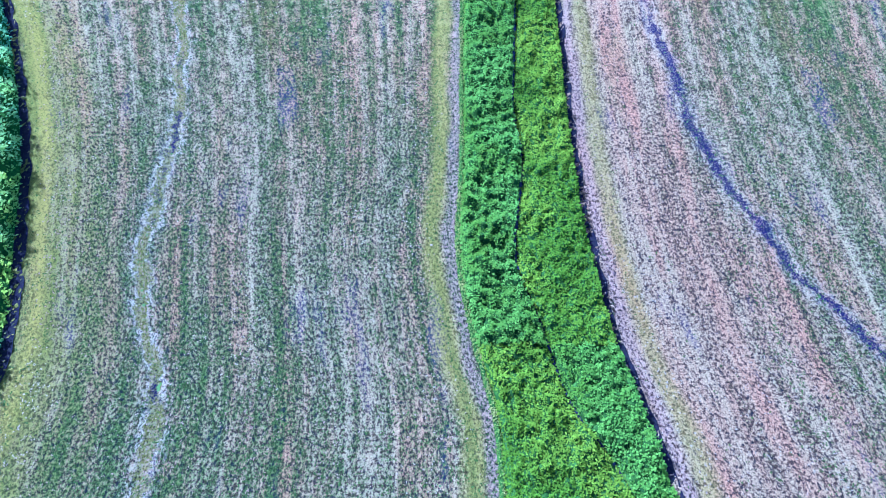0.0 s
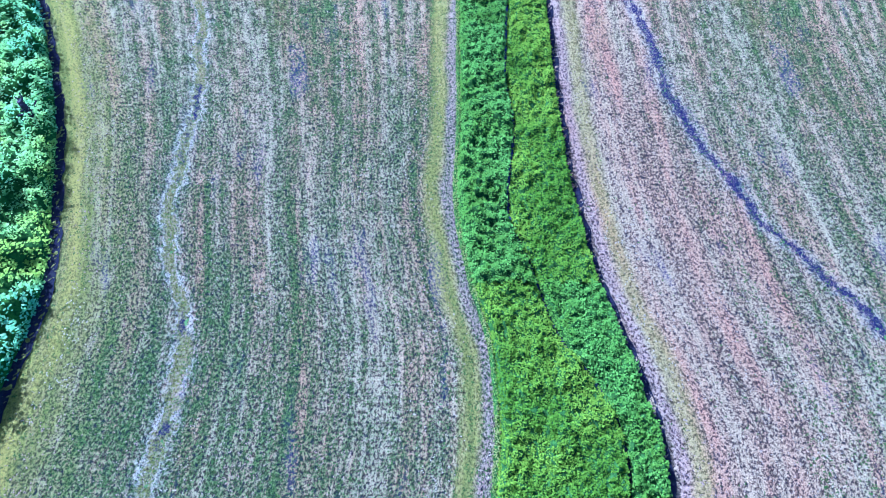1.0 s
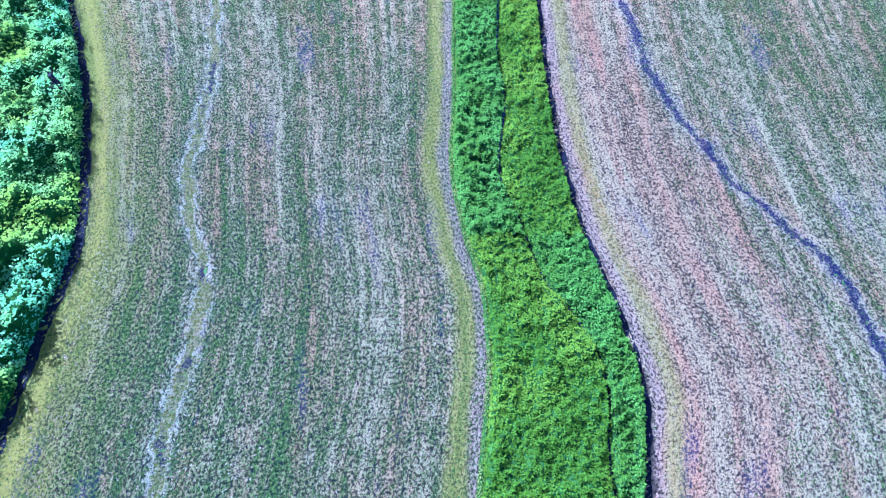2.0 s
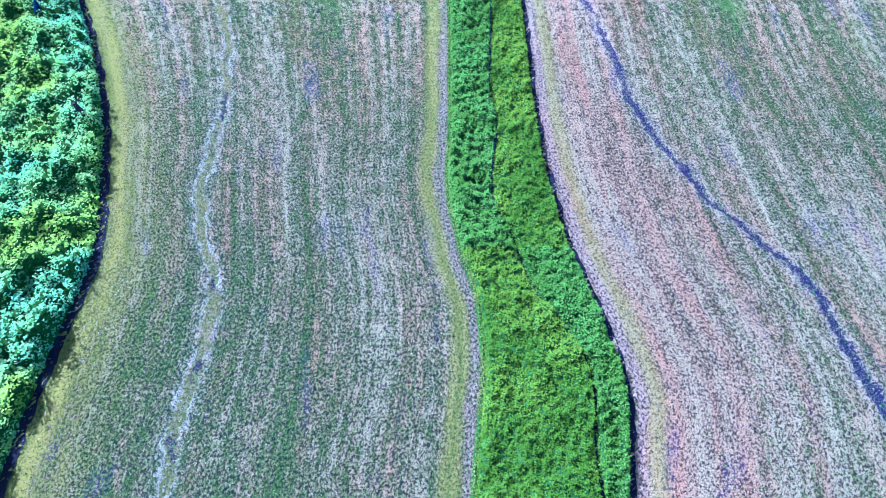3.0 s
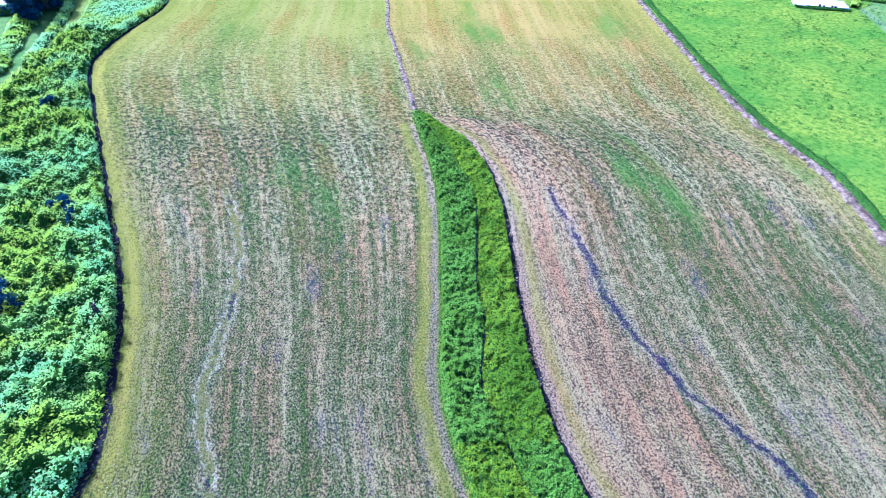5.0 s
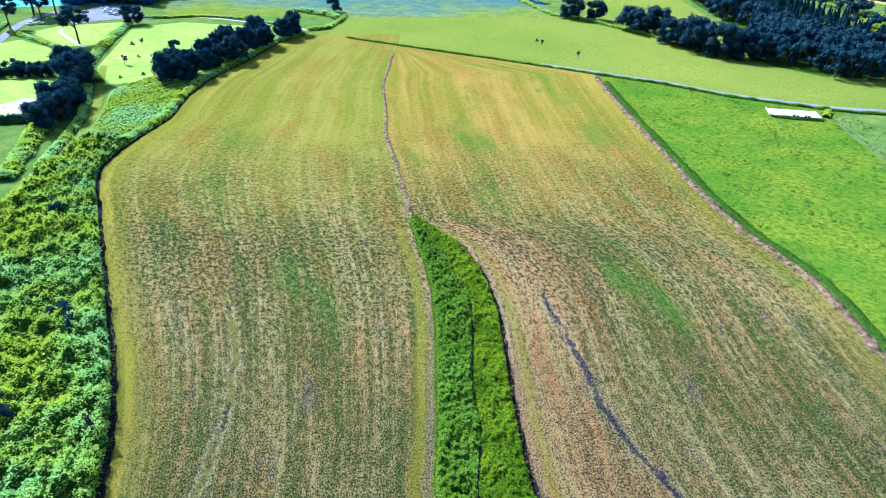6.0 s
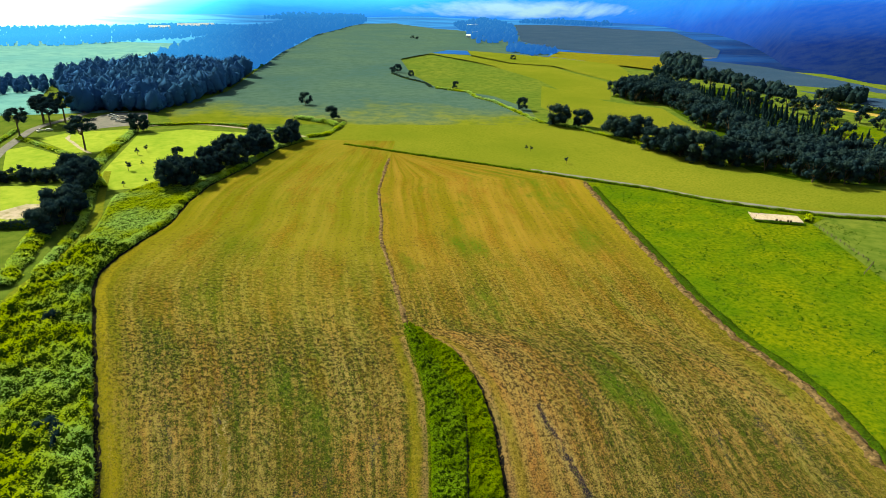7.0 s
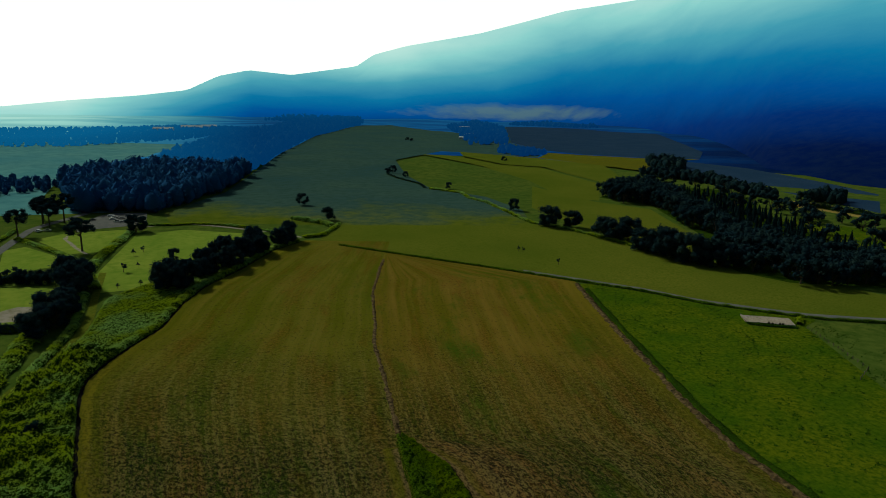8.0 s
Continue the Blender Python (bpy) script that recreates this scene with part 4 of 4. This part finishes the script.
def conifer(name, height, spread, seed, label=""):
    r = np.random.default_rng(seed)
    root = tagged(new(name), label, "tree")
    bm = bmesh.new()
    limb(bm, (0, 0, -0.3), (0, 0, height * 0.97), height * 0.018, 0.03, 6)
    part("trunk", bm, M_BARK, root)
    n = 110
    h = 0.1 + 0.9 * r.uniform(0, 1, n) ** 1.3
    a = r.uniform(0, 6.28, n)
    rad = spread * (1.02 - h) * r.uniform(0.55, 1.05, n)
    v, f = leaves(np.stack([rad * np.cos(a), rad * np.sin(a), h * height - rad * 0.25], 1), 1.45, 0.45, 2, 0.2, 0.5, r)
    u = np.linspace(0.08, 0.98, 7)
    ring = np.arange(8) * np.pi / 4
    wide = (spread * (1.02 - u) * 0.72)[:, None] * r.uniform(0.8, 1.1, (7, 8))
    body = np.stack([wide * np.cos(ring), wide * np.sin(ring), (u * height)[:, None] + 0 * wide], -1).reshape(-1, 3)
    i = (np.arange(6)[:, None] * 8 + np.arange(8)[None]).ravel()
    k = (np.arange(6)[:, None] * 8 + (np.arange(8)[None] + 1) % 8).ravel()
    v, f = join([(v, f), (body, np.stack([i, k, k + 8, i + 8], 1))])
    put_mesh("crown", np_mesh("crown", v, f, M_NEEDLE), root)
    return root


def at(x, y, turn=0.0, size=1.0, sink=0.0):
    return Matrix.Translation((x, y, float(land(x, y)) - sink)) @ Matrix.Rotation(turn, 4, "Z") @ Matrix.Diagonal((size, size, size, 1))


def plant(model, spots, group, seed, low=0.85, high=1.15):
    """The model itself at the first spot, copies at the others."""
    r = np.random.default_rng(seed)
    for k, (x, y) in enumerate(spots):
        m = at(x, y, r.uniform(0, 6.28), r.uniform(low, high), 0.1)
        if k == 0:
            model.matrix_basis = m
            tagged(model, group=group)
        else:
            copy_thing(model, m)


oak = broad_tree("hedge_tree", 16, 8.0, 21, 44, 66, 0.03, 0.85, 0.62, "dense dark green broadleaf tree at the field corner")
plant(oak, [(-102, 237), (-95, 242), (-103, 249), (-93, 254), (-89, 262), (-96, 266), (-85, 271), (-90, 280), (-83, 288), (-76, 296), (-80, 306), (-70, 318), (-66, 330)], "hedge trees", 3, 0.72, 1.1)
round_tree = broad_tree("round_tree", 14, 7.6, 22, 34, 60, 0.0, 0.85, 0.8, "round dark green tree in the far hedge")
plant(round_tree, [(99, 386), (114, 383), (127, 352), (131, 345), (141, 349), (139, 318), (146, 311), (153, 314), (155, 292), (163, 289), (148, 303), (169, 285)], "far hedge trees", 4, 0.8, 1.2)
lone_tree = broad_tree("lone_tree", 9, 4.6, 28, 22, 40, 0.06, 0.9, 0.7, "small round dark tree standing alone in a broad field")
plant(lone_tree, [(85, 445), (42, 556), (2, 636), (-18, 667), (-12, 672), (8, 1260), (16, 1240), (140, 840), (-78, 452), (-116, 285), (-51, 394)], "lone trees", 12, 0.6, 1.0)
park_tree = broad_tree("park_tree", 19, 6.5, 23, 22, 70, 0.42, 0.6, 0.6, "tall tree with a bare trunk and a flat crown")
plant(park_tree, [(-168, 301), (-218, 332), (-225, 370), (-215, 359), (-213, 372), (-230, 380)], "tall park trees", 5, 0.8, 1.05)
orchard_tree = broad_tree("field_tree", 11, 6.0, 24, 28, 64, 0.0, 0.85, 0.6, "bushy dark tree beside a small field")
plant(orchard_tree, [(-126, 183), (-125, 192), (-130, 199), (-128, 206), (-133, 216), (-137, 226), (-137, 234), (-146, 246), (-151, 252), (-160, 349)], "field trees", 6, 0.8, 1.25)
hedge_bush = broad_tree("round_bush", 6, 3.6, 29, 14, 60, 0.0, 0.9, 0.5, "clipped round dark bush in a row between two meadows")
plant(hedge_bush, [(-157, 245), (-162, 245), (-169, 245), (-175, 244), (-182, 243), (-189, 242)], "row of bushes", 13, 0.85, 1.1)
small_tree = broad_tree("small_tree", 6, 2.0, 25, 10, 26, 0.45, 0.7, 0.4, "small thin tree in rough grass")
plant(small_tree, [(-131, 263), (-123, 238), (-139, 294), (-137, 301), (-115, 242), (-128, 272), (65, 315), (67, 312), (81, 286)], "small trees", 7, 0.5, 0.8)


# dark bushes added for the shadowy spots in the scrub
shadow_bush = broad_tree("dark_bush", 4.2, 2.6, 33, 12, 60, 0.0, 0.9, 0.4, "dark leafy bush standing up out of the scrub")
plant(shadow_bush, [(-68, 48), (-70, 50.5), (-68, 73), (-70, 75), (-92, 120)], "bushes in the scrub", 14, 0.8, 1.15)


def inside(x, y, poly):
    p, hit = np.array(poly), np.zeros(len(x), bool)
    for (x0, y0), (x1, y1) in zip(p, np.roll(p, -1, 0)):
        cross = ((y0 > y) != (y1 > y)) & (x < (x1 - x0) * (y - y0) / (y1 - y0 + 1e-9) + x0)
        hit ^= cross
    return hit


def spots_in(poly, gap, seed):
    r = np.random.default_rng(seed)
    p = np.array(poly)
    gx, gy = np.meshgrid(np.arange(p[:, 0].min(), p[:, 0].max(), gap), np.arange(p[:, 1].min(), p[:, 1].max(), gap))
    x = gx.ravel() + r.uniform(-0.4, 0.4, gx.size) * gap
    y = gy.ravel() + r.uniform(-0.4, 0.4, gx.size) * gap
    k = inside(x, y, poly)
    return list(zip(x[k], y[k]))


wood_tree = broad_tree("wood_tree", 15, 6.0, 26, 14, 26, 0.0, 0.9, 0.95, "dark broadleaf tree at the edge of the wood")
plant(wood_tree, spots_in([(174, 524), (188, 490), (209, 483), (204, 451), (198, 393), (203, 360), (196, 334), (173, 296), (174, 275), (190, 257), (208, 247), (300, 236), (300, 262), (240, 285), (218, 330), (222, 400), (235, 470), (250, 560), (231, 590)], 9.4, 31) + [(272, 462), (299, 481), (301, 450), (317, 471), (303, 415), (315, 430), (325, 387), (343, 398), (311, 478), (329, 414), (302, 430), (347, 489), (290, 520), (310, 540), (318, 570), (300, 595), (276, 605), (255, 600), (281, 379), (270, 345), (290, 330)], "wood trees", 8, 0.75, 1.15)
spruce = conifer("spruce", 17, 4.8, 27, "dark green pointed conifer in a plantation")
plant(spruce, spots_in([(222, 320), (245, 290), (305, 262), (330, 262), (330, 318), (285, 322), (268, 340), (279, 379), (288, 461), (300, 540), (262, 560), (240, 480), (226, 400)], 7.5, 32), "plantation conifers", 9, 0.55, 1.0)


# ---- woods far away ----
def far_wood(name, poly, gap, height, leaf, per, seed, label, material=None):
    """Crowns of a wood that nobody could count."""
    r = np.random.default_rng(seed)
    sp = np.array(spots_in(poly, gap, seed))
    h = height * r.uniform(0.65, 1.15, len(sp))
    c = np.repeat(np.stack([sp[:, 0], sp[:, 1], land(sp[:, 0], sp[:, 1]) + np.maximum(0, far_rise(sp[:, 0], sp[:, 1])) + h * 0.5], 1), per, 0)
    d = r.normal(0, 1, (len(c), 3))
    d /= np.linalg.norm(d, axis=1)[:, None]
    hh = np.repeat(h, per)[:, None]
    c = c + d * hh * np.array([0.36, 0.36, 0.46])
    bodies = cores(np.stack([sp[:, 0], sp[:, 1], c[::per, 2] * 0 + land(sp[:, 0], sp[:, 1]) + np.maximum(0, far_rise(sp[:, 0], sp[:, 1])) + h * 0.45], 1), h[:, None] * np.array([0.40, 0.40, 0.50]), r, 4, 7)
    v, f = join([leaves(c, leaf, 0.7, 1, 0.0, 0.8, r), bodies])
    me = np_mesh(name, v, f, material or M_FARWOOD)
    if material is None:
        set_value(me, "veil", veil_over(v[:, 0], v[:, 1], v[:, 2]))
    put_mesh(name, me, label=label, category="wood", kind="stuff")


far_wood("far_wood", [(-224, 404), (-171, 408), (-153, 510), (-160, 640), (-265, 640), (-310, 560)], 8, 17, 1.7, 70, 41, "dense wood behind the car park, haze blue put into its leaves", M_HAZEWOOD)
far_wood("far_wood", [(-160, 640), (-176, 887), (-225, 960), (-300, 900), (-265, 640)], 10, 17, 2.0, 50, 40, "dense dark wood on the plain, its blue haze painted as glow")
far_wood("far_wood", [(-176, 887), (-184, 1312), (-127, 1887), (-300, 1950), (-330, 1135), (-300, 900)], 13, 16, 2.4, 34, 42, "dense dark wood on the plain, its blue haze painted as glow")
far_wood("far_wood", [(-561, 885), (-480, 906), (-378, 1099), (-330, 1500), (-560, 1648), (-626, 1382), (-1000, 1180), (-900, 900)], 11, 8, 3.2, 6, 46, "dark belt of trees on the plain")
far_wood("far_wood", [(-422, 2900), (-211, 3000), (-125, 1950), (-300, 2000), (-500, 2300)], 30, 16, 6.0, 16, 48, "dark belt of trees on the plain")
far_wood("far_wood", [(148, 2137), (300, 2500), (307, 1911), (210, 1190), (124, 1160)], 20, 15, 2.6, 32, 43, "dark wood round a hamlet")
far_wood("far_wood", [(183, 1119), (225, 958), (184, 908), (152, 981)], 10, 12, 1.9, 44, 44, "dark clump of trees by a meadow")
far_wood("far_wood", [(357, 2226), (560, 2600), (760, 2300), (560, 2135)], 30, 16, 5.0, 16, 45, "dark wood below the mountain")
far_wood("far_wood", [(275, 700), (315, 662), (335, 615), (330, 532), (345, 520), (352, 640), (320, 720)], 7, 12, 1.7, 44, 49, "dark trees behind the plantation", M_CROWN)
far_wood("far_wood", [(325, 790), (356, 858), (388, 817), (339, 715)], 9, 17, 1.8, 56, 70, "dark clump of trees in the stubble strip", M_CROWN)
far_wood("far_wood", [(368, 514), (390, 542), (412, 530), (385, 491)], 7, 13, 1.6, 56, 71, "dark clump of trees on the pale field", M_CROWN)
far_wood("far_wood", [(-480, 475), (-314, 470), (-270, 505), (-300, 545), (-480, 540)], 9, 8, 1.6, 36, 73, "narrow belt of trees on the plain", M_HAZEWOOD)

# ---- hedges ----
xs = np.arange(-37, 262, 8.0)
hedgerow("roadside_hedge", [(x, float(ROAD(x)) - 0.6) for x in xs], 2.2, 1.0, 0.45, 26, M_SHRUB, "low clipped hedge beside the lane", seed=51)
hedgerow("border_hedge", [(float(HEDGE(q)) - 1.6, q) for q in range(166, 334, 4)], 3.6, 2.1, 0.5, 60, M_SCRUB, "thick green hedge along the curved field edge", seed=50)
hedgerow("field_hedge", [(-18, 660), (-7, 627), (16, 584), (20, 557)], 2.6, 1.3, 0.7, 20, M_CROWN, "broken dark hedge across a broad field", seed=75)
hedgerow("field_hedge", [(24, 552), (52, 529), (56, 500), (68, 479), (78, 439), (88, 398), (110, 376), (131, 341), (150, 306), (166, 284)], 3.2, 1.6, 0.8, 20, M_SCRUB, "overgrown hedge between two meadows", seed=52)
hedgerow("field_hedge", [(-162, 347), (-158, 317), (-153, 287), (-146, 259), (-131, 236)], 5.0, 1.8, 0.7, 34, M_SCRUB, "overgrown hedge between two meadows", seed=53)
hedgerow("field_hedge", [(-215, 325), (-200, 314), (-172, 291), (-163, 283)], 3.0, 1.5, 0.7, 22, M_SCRUB, "overgrown hedge between two meadows", seed=54)
hedgerow("field_hedge", [(-196, 240), (-176, 247), (-158, 253)], 4.5, 3.6, 0.8, 40, M_CROWN, "tall dark hedge between two meadows", seed=55)
hedgerow("field_hedge", [(-190, 184), (-150, 186), (-137, 189), (-131, 194)], 4.5, 3.0, 0.8, 40, M_CROWN, "tall dark hedge between two meadows", seed=56)
hedgerow("field_hedge", [(-112, 150), (-114.5, 170), (-118, 190), (-124, 207), (-132, 228)], 3.0, 1.6, 0.6, 40, M_SCRUB, "bramble hedge along the grass path", seed=57)
hedgerow("field_hedge", [(-117, 140), (-122, 160), (-127, 178), (-132, 205), (-142, 232)], 6.0, 2.2, 0.7, 44, M_SCRUB, "bramble hedge along the grass path", seed=58)
hedgerow("field_hedge", [(-166, 366), (-146, 369), (-133, 374), (-112, 371), (-89, 359), (-74, 350)], 2.5, 1.3, 0.7, 20, M_SCRUB, "low hedge at the end of the meadow", seed=59)
hedgerow("field_hedge", [(-60, 340), (-50, 345), (-45, 365), (-43, 382)], 3.0, 1.6, 0.7, 24, M_SCRUB, "low hedge at the end of the meadow", seed=60)
hedgerow("field_hedge", [(-76, 396), (-61, 387), (-52, 381), (-46, 371)], 5.0, 2.6, 0.6, 40, M_SCRUB, "overgrown hedge at the corner of the meadow", seed=74)
hedgerow("field_hedge", [(-213, 290), (-221, 318), (-228, 348)], 2.5, 1.4, 0.7, 20, M_SCRUB, "low hedge beside the lane", seed=61)
hedgerow("field_hedge", [(350, 500), (376, 440), (404, 400)], 6.0, 4.0, 1.2, 20, M_CROWN, "tall dark hedge below the pale field", seed=62)


hedgerow("bank_grass", [(float(FLINE(q)) + 3.0, q) for q in range(-20, 250, 6)], 2.6, 0.6, 0.4, 9, M_GRASS, "rough grass along the earth bank", "grass", 65)

hedgerow("grass_fringe", [(float(STRIP_L(q)) - 0.25, q) for q in range(-20, 118, 3)], 0.7, 0.4, 0.22, 34, M_DRYGRASS, "pale dry grass fringe beside the green strip", "grass", 67)

# ---- built things ----
def concrete_pad():
    root = tagged(new("concrete_pad"), "long pale concrete pad with a worn edge beside the lane", "concrete pad")
    for k in range(4):
        bm = bmesh.new()
        box(bm, -6.98 + 4.65 * k, 0, 0.1, 4.62, 8.6, 0.5, 0.05)
        part("slab", bm, M_CONCRETE, root)
    bm = bmesh.new()
    box(bm, -9.2, 0, 0.55, 0.25, 8.4, 0.5, 0.03)
    part("end_wall", bm, M_CONCRETE, root)
    root.matrix_basis = Matrix.Translation((146.6, 203.6, float(land(146.6, 203.6)))) @ Matrix.Rotation(radians(-15.5), 4, "Z")
    return root


concrete_pad()


def feed_barrel():
    root = tagged(new("barrel"), "dark rusty barrel at the edge of the pad", "barrel", "barrels by the pad")
    bm = bmesh.new()
    bmesh.ops.create_cone(bm, cap_ends=True, segments=14, radius1=0.42, radius2=0.42, depth=1.2, matrix=Matrix.Translation((0, 0, 0.6)))
    part("drum", bm, M_DEAD, root)
    for z in (0.1, 0.6, 1.1):
        bm = bmesh.new()
        bmesh.ops.create_cone(bm, cap_ends=True, segments=14, radius1=0.46, radius2=0.46, depth=0.06, matrix=Matrix.Translation((0, 0, z)))
        part("hoop", bm, M_POST, root)
    return root


barrel = feed_barrel()
barrel.matrix_basis = at(144.4, 199.0)
for x, y in ((148.6, 198.2), (149.6, 197.8), (145.6, 198.4)):
    copy_thing(barrel, at(x, y, x, 0.9))
hedgerow("weed_clump", [(136, 200), (142, 198.4), (148, 196.6), (154, 195.4)], 2.0, 0.8, 0.4, 40, M_GRASS, "dark weeds along the edge of the pad", "weeds", 63)
hedgerow("weed_clump", [(157, 199), (160, 203), (162, 206)], 2.4, 1.6, 0.5, 40, M_SCRUB, "leafy weeds at the end of the pad", "weeds", 64)


def fence(x0, y0, x1, y1, n):
    root = tagged(new("fence"), "weathered post and wire fence across the pasture", "fence")
    for k in range(n):
        x, y = x0 + (x1 - x0) * k / (n - 1), y0 + (y1 - y0) * k / (n - 1)
        bm = bmesh.new()
        box(bm, x, y, float(land(x, y)) + 0.6, 0.16, 0.16, 1.3, 0.02)
        part("post", bm, M_POST, root)
    for z in (0.5, 1.05):
        bm = bmesh.new()
        limb(bm, (x0, y0, float(land(x0, y0)) + z), (x1, y1, float(land(x1, y1)) + z), 0.02, 0.02, 4)
        part("wire", bm, M_POST, root)


fence(158, 195, 154.5, 157.6, 14)
fence(154.5, 157.6, 146, 150, 5)


def snag():
    """The broken dead tree in the scrub."""
    root = tagged(new("dead_tree"), "broken dead tree standing in the scrub", "dead tree")
    bm = bmesh.new()
    limb(bm, (0, 0, -0.3), (-0.1, 0.1, 2.6), 0.62, 0.5, 10)
    limb(bm, (-0.1, 0.1, 2.5), (-0.45, 0.25, 4.6), 0.5, 0.3, 10)
    part("trunk", bm, M_DEAD, root)
    for a, z, l, w in ((0.4, 3.0, 1.5, 0.22), (2.2, 3.9, 1.2, 0.2), (3.9, 2.6, 1.4, 0.24), (5.1, 4.2, 1.1, 0.18), (1.3, 4.5, 0.8, 0.16), (4.5, 3.4, 1.2, 0.2)):
        bm = bmesh.new()
        mid = (-0.25 + 0.6 * l * math.cos(a), 0.18 + 0.6 * l * math.sin(a), z + 0.25)
        limb(bm, (-0.25, 0.18, z), mid, w, w * 0.7, 7)
        limb(bm, mid, (-0.25 + l * math.cos(a + 0.3), 0.18 + l * math.sin(a + 0.3), z + 0.8), w * 0.7, w * 0.3, 6)
        part("branch", bm, M_DEAD, root)
    root.matrix_basis = at(-51.3, 45.2)


snag()


def car(color):
    root = tagged(new("parked_car"), "small parked car on the asphalt", "car", "parked cars")
    bm = bmesh.new()
    box(bm, 0, 0, 0.62, 4.2, 1.75, 0.6, 0.12)
    body = part("body", bm, color, root)
    for x in (-2.1, 2.1):
        bm = bmesh.new()
        box(bm, x, 0, 0.45, 0.14, 1.7, 0.22, 0.04)
        part("bumper", bm, M_RUBBER, body)
        for y in (-0.62, 0.62):
            bm = bmesh.new()
            box(bm, x, y, 0.74, 0.06, 0.34, 0.16, 0.02)
            part("headlight" if x > 0 else "tail_light", bm, M_SHEET if x > 0 else M_LAMP, body)
    bm = bmesh.new()
    box(bm, -0.2, 0, 1.16, 2.2, 1.5, 0.5, 0.16)
    part("cabin", bm, M_GLASS, root, "dark glass cabin")
    bm = bmesh.new()
    box(bm, -0.2, 0, 1.42, 1.7, 1.35, 0.07, 0.03)
    part("roof", bm, color, root)
    for x in (-1.3, 1.3):
        for y in (-0.82, 0.82):
            bm = bmesh.new()
            bmesh.ops.create_cone(bm, cap_ends=True, segments=14, radius1=0.33, radius2=0.33, depth=0.2, matrix=Matrix.Translation((x, y, 0.33)) @ Matrix.Rotation(radians(90), 4, "X"))
            wheel = part("wheel", bm, M_RUBBER, root)
            bm = bmesh.new()
            bmesh.ops.create_cone(bm, cap_ends=True, segments=12, radius1=0.2, radius2=0.2, depth=0.23, matrix=Matrix.Translation((x, y, 0.33)) @ Matrix.Rotation(radians(90), 4, "X"))
            part("rim", bm, M_CARS[1], wheel, "silver wheel rim")
    return root


CAR_SPOTS = [(-195, 395, 0.4, 0), (-191, 391, 0.5, 0), (-185, 388, 0.5, 1), (-183, 377, 0.4, 0), (-179, 375, 0.5, 1), (-184, 396, 0.4, 2), (-177, 384, 0.4, 0), (-189, 384, 0.5, 0), (-180, 391, 0.5, 1), (-175, 379, 0.6, 2), (-200, 380, 1.1, 2), (-214, 345, 1.3, 0), (-210, 347, 0.2, 1)]
models = {}
for x, y, turn, tone in CAR_SPOTS:
    if tone not in models:
        models[tone] = car(M_CARS[tone])
        models[tone].matrix_basis = at(x, y, turn)
    else:
        copy_thing(models[tone], at(x, y, turn))


def house(x, y, turn, long, wide, high):
    root = tagged(new("house"), "long white house with a pale roof far away", "house", "distant houses")
    bm = bmesh.new()
    box(bm, 0, 0, high / 2 - 0.3, long, wide, high + 0.6, 0.05)
    part("wall", bm, M_WALL, root)
    bm = bmesh.new()
    p = [bm.verts.new(c) for c in ((-long / 2 - 0.4, -wide / 2 - 0.5, high - 0.1), (long / 2 + 0.4, -wide / 2 - 0.5, high - 0.1), (long / 2 + 0.4, wide / 2 + 0.5, high - 0.1), (-long / 2 - 0.4, wide / 2 + 0.5, high - 0.1), (-long / 2 - 0.4, 0, high + wide * 0.3), (long / 2 + 0.4, 0, high + wide * 0.3))]
    for ids in ((0, 1, 5, 4), (2, 3, 4, 5), (0, 4, 3), (1, 2, 5), (3, 2, 1, 0)):
        bm.faces.new([p[i] for i in ids])
    part("roof", bm, M_WALL, root)
    for k in (-0.3, 0.0, 0.3):
        bm = bmesh.new()
        box(bm, k * long, -wide / 2 - 0.02, high * 0.55, 1.1, 0.1, 1.3, 0.01)
        opening = part("window" if k else "door", bm, M_GLASS, root)
        bm = bmesh.new()
        for u in (-1, 1):
            box(bm, k * long + 0.6 * u, -wide / 2 - 0.04, high * 0.55, 0.12, 0.16, 1.5, 0.01)
            box(bm, k * long, -wide / 2 - 0.04, high * 0.55 + 0.7 * u, 1.08, 0.16, 0.12, 0.01)
        part("frame", bm, M_WALL, opening)
    root.matrix_basis = Matrix.Translation((0, 0, max(0.0, float(far_rise(np.float64(x), np.float64(y)))))) @ at(x, y, turn)


for spec in ((-501, 1331, 0.1, 40, 12, 6), (-481, 1450, 0.2, 46, 14, 6), (-470, 1540, 0.3, 34, 12, 6), (181, 1837, 0.2, 30, 14, 9), (149, 1399, 0.5, 20, 10, 6), (128, 1330, -0.3, 16, 9, 5), (-210, 431, 0.5, 12, 8, 4)):
    house(*spec)
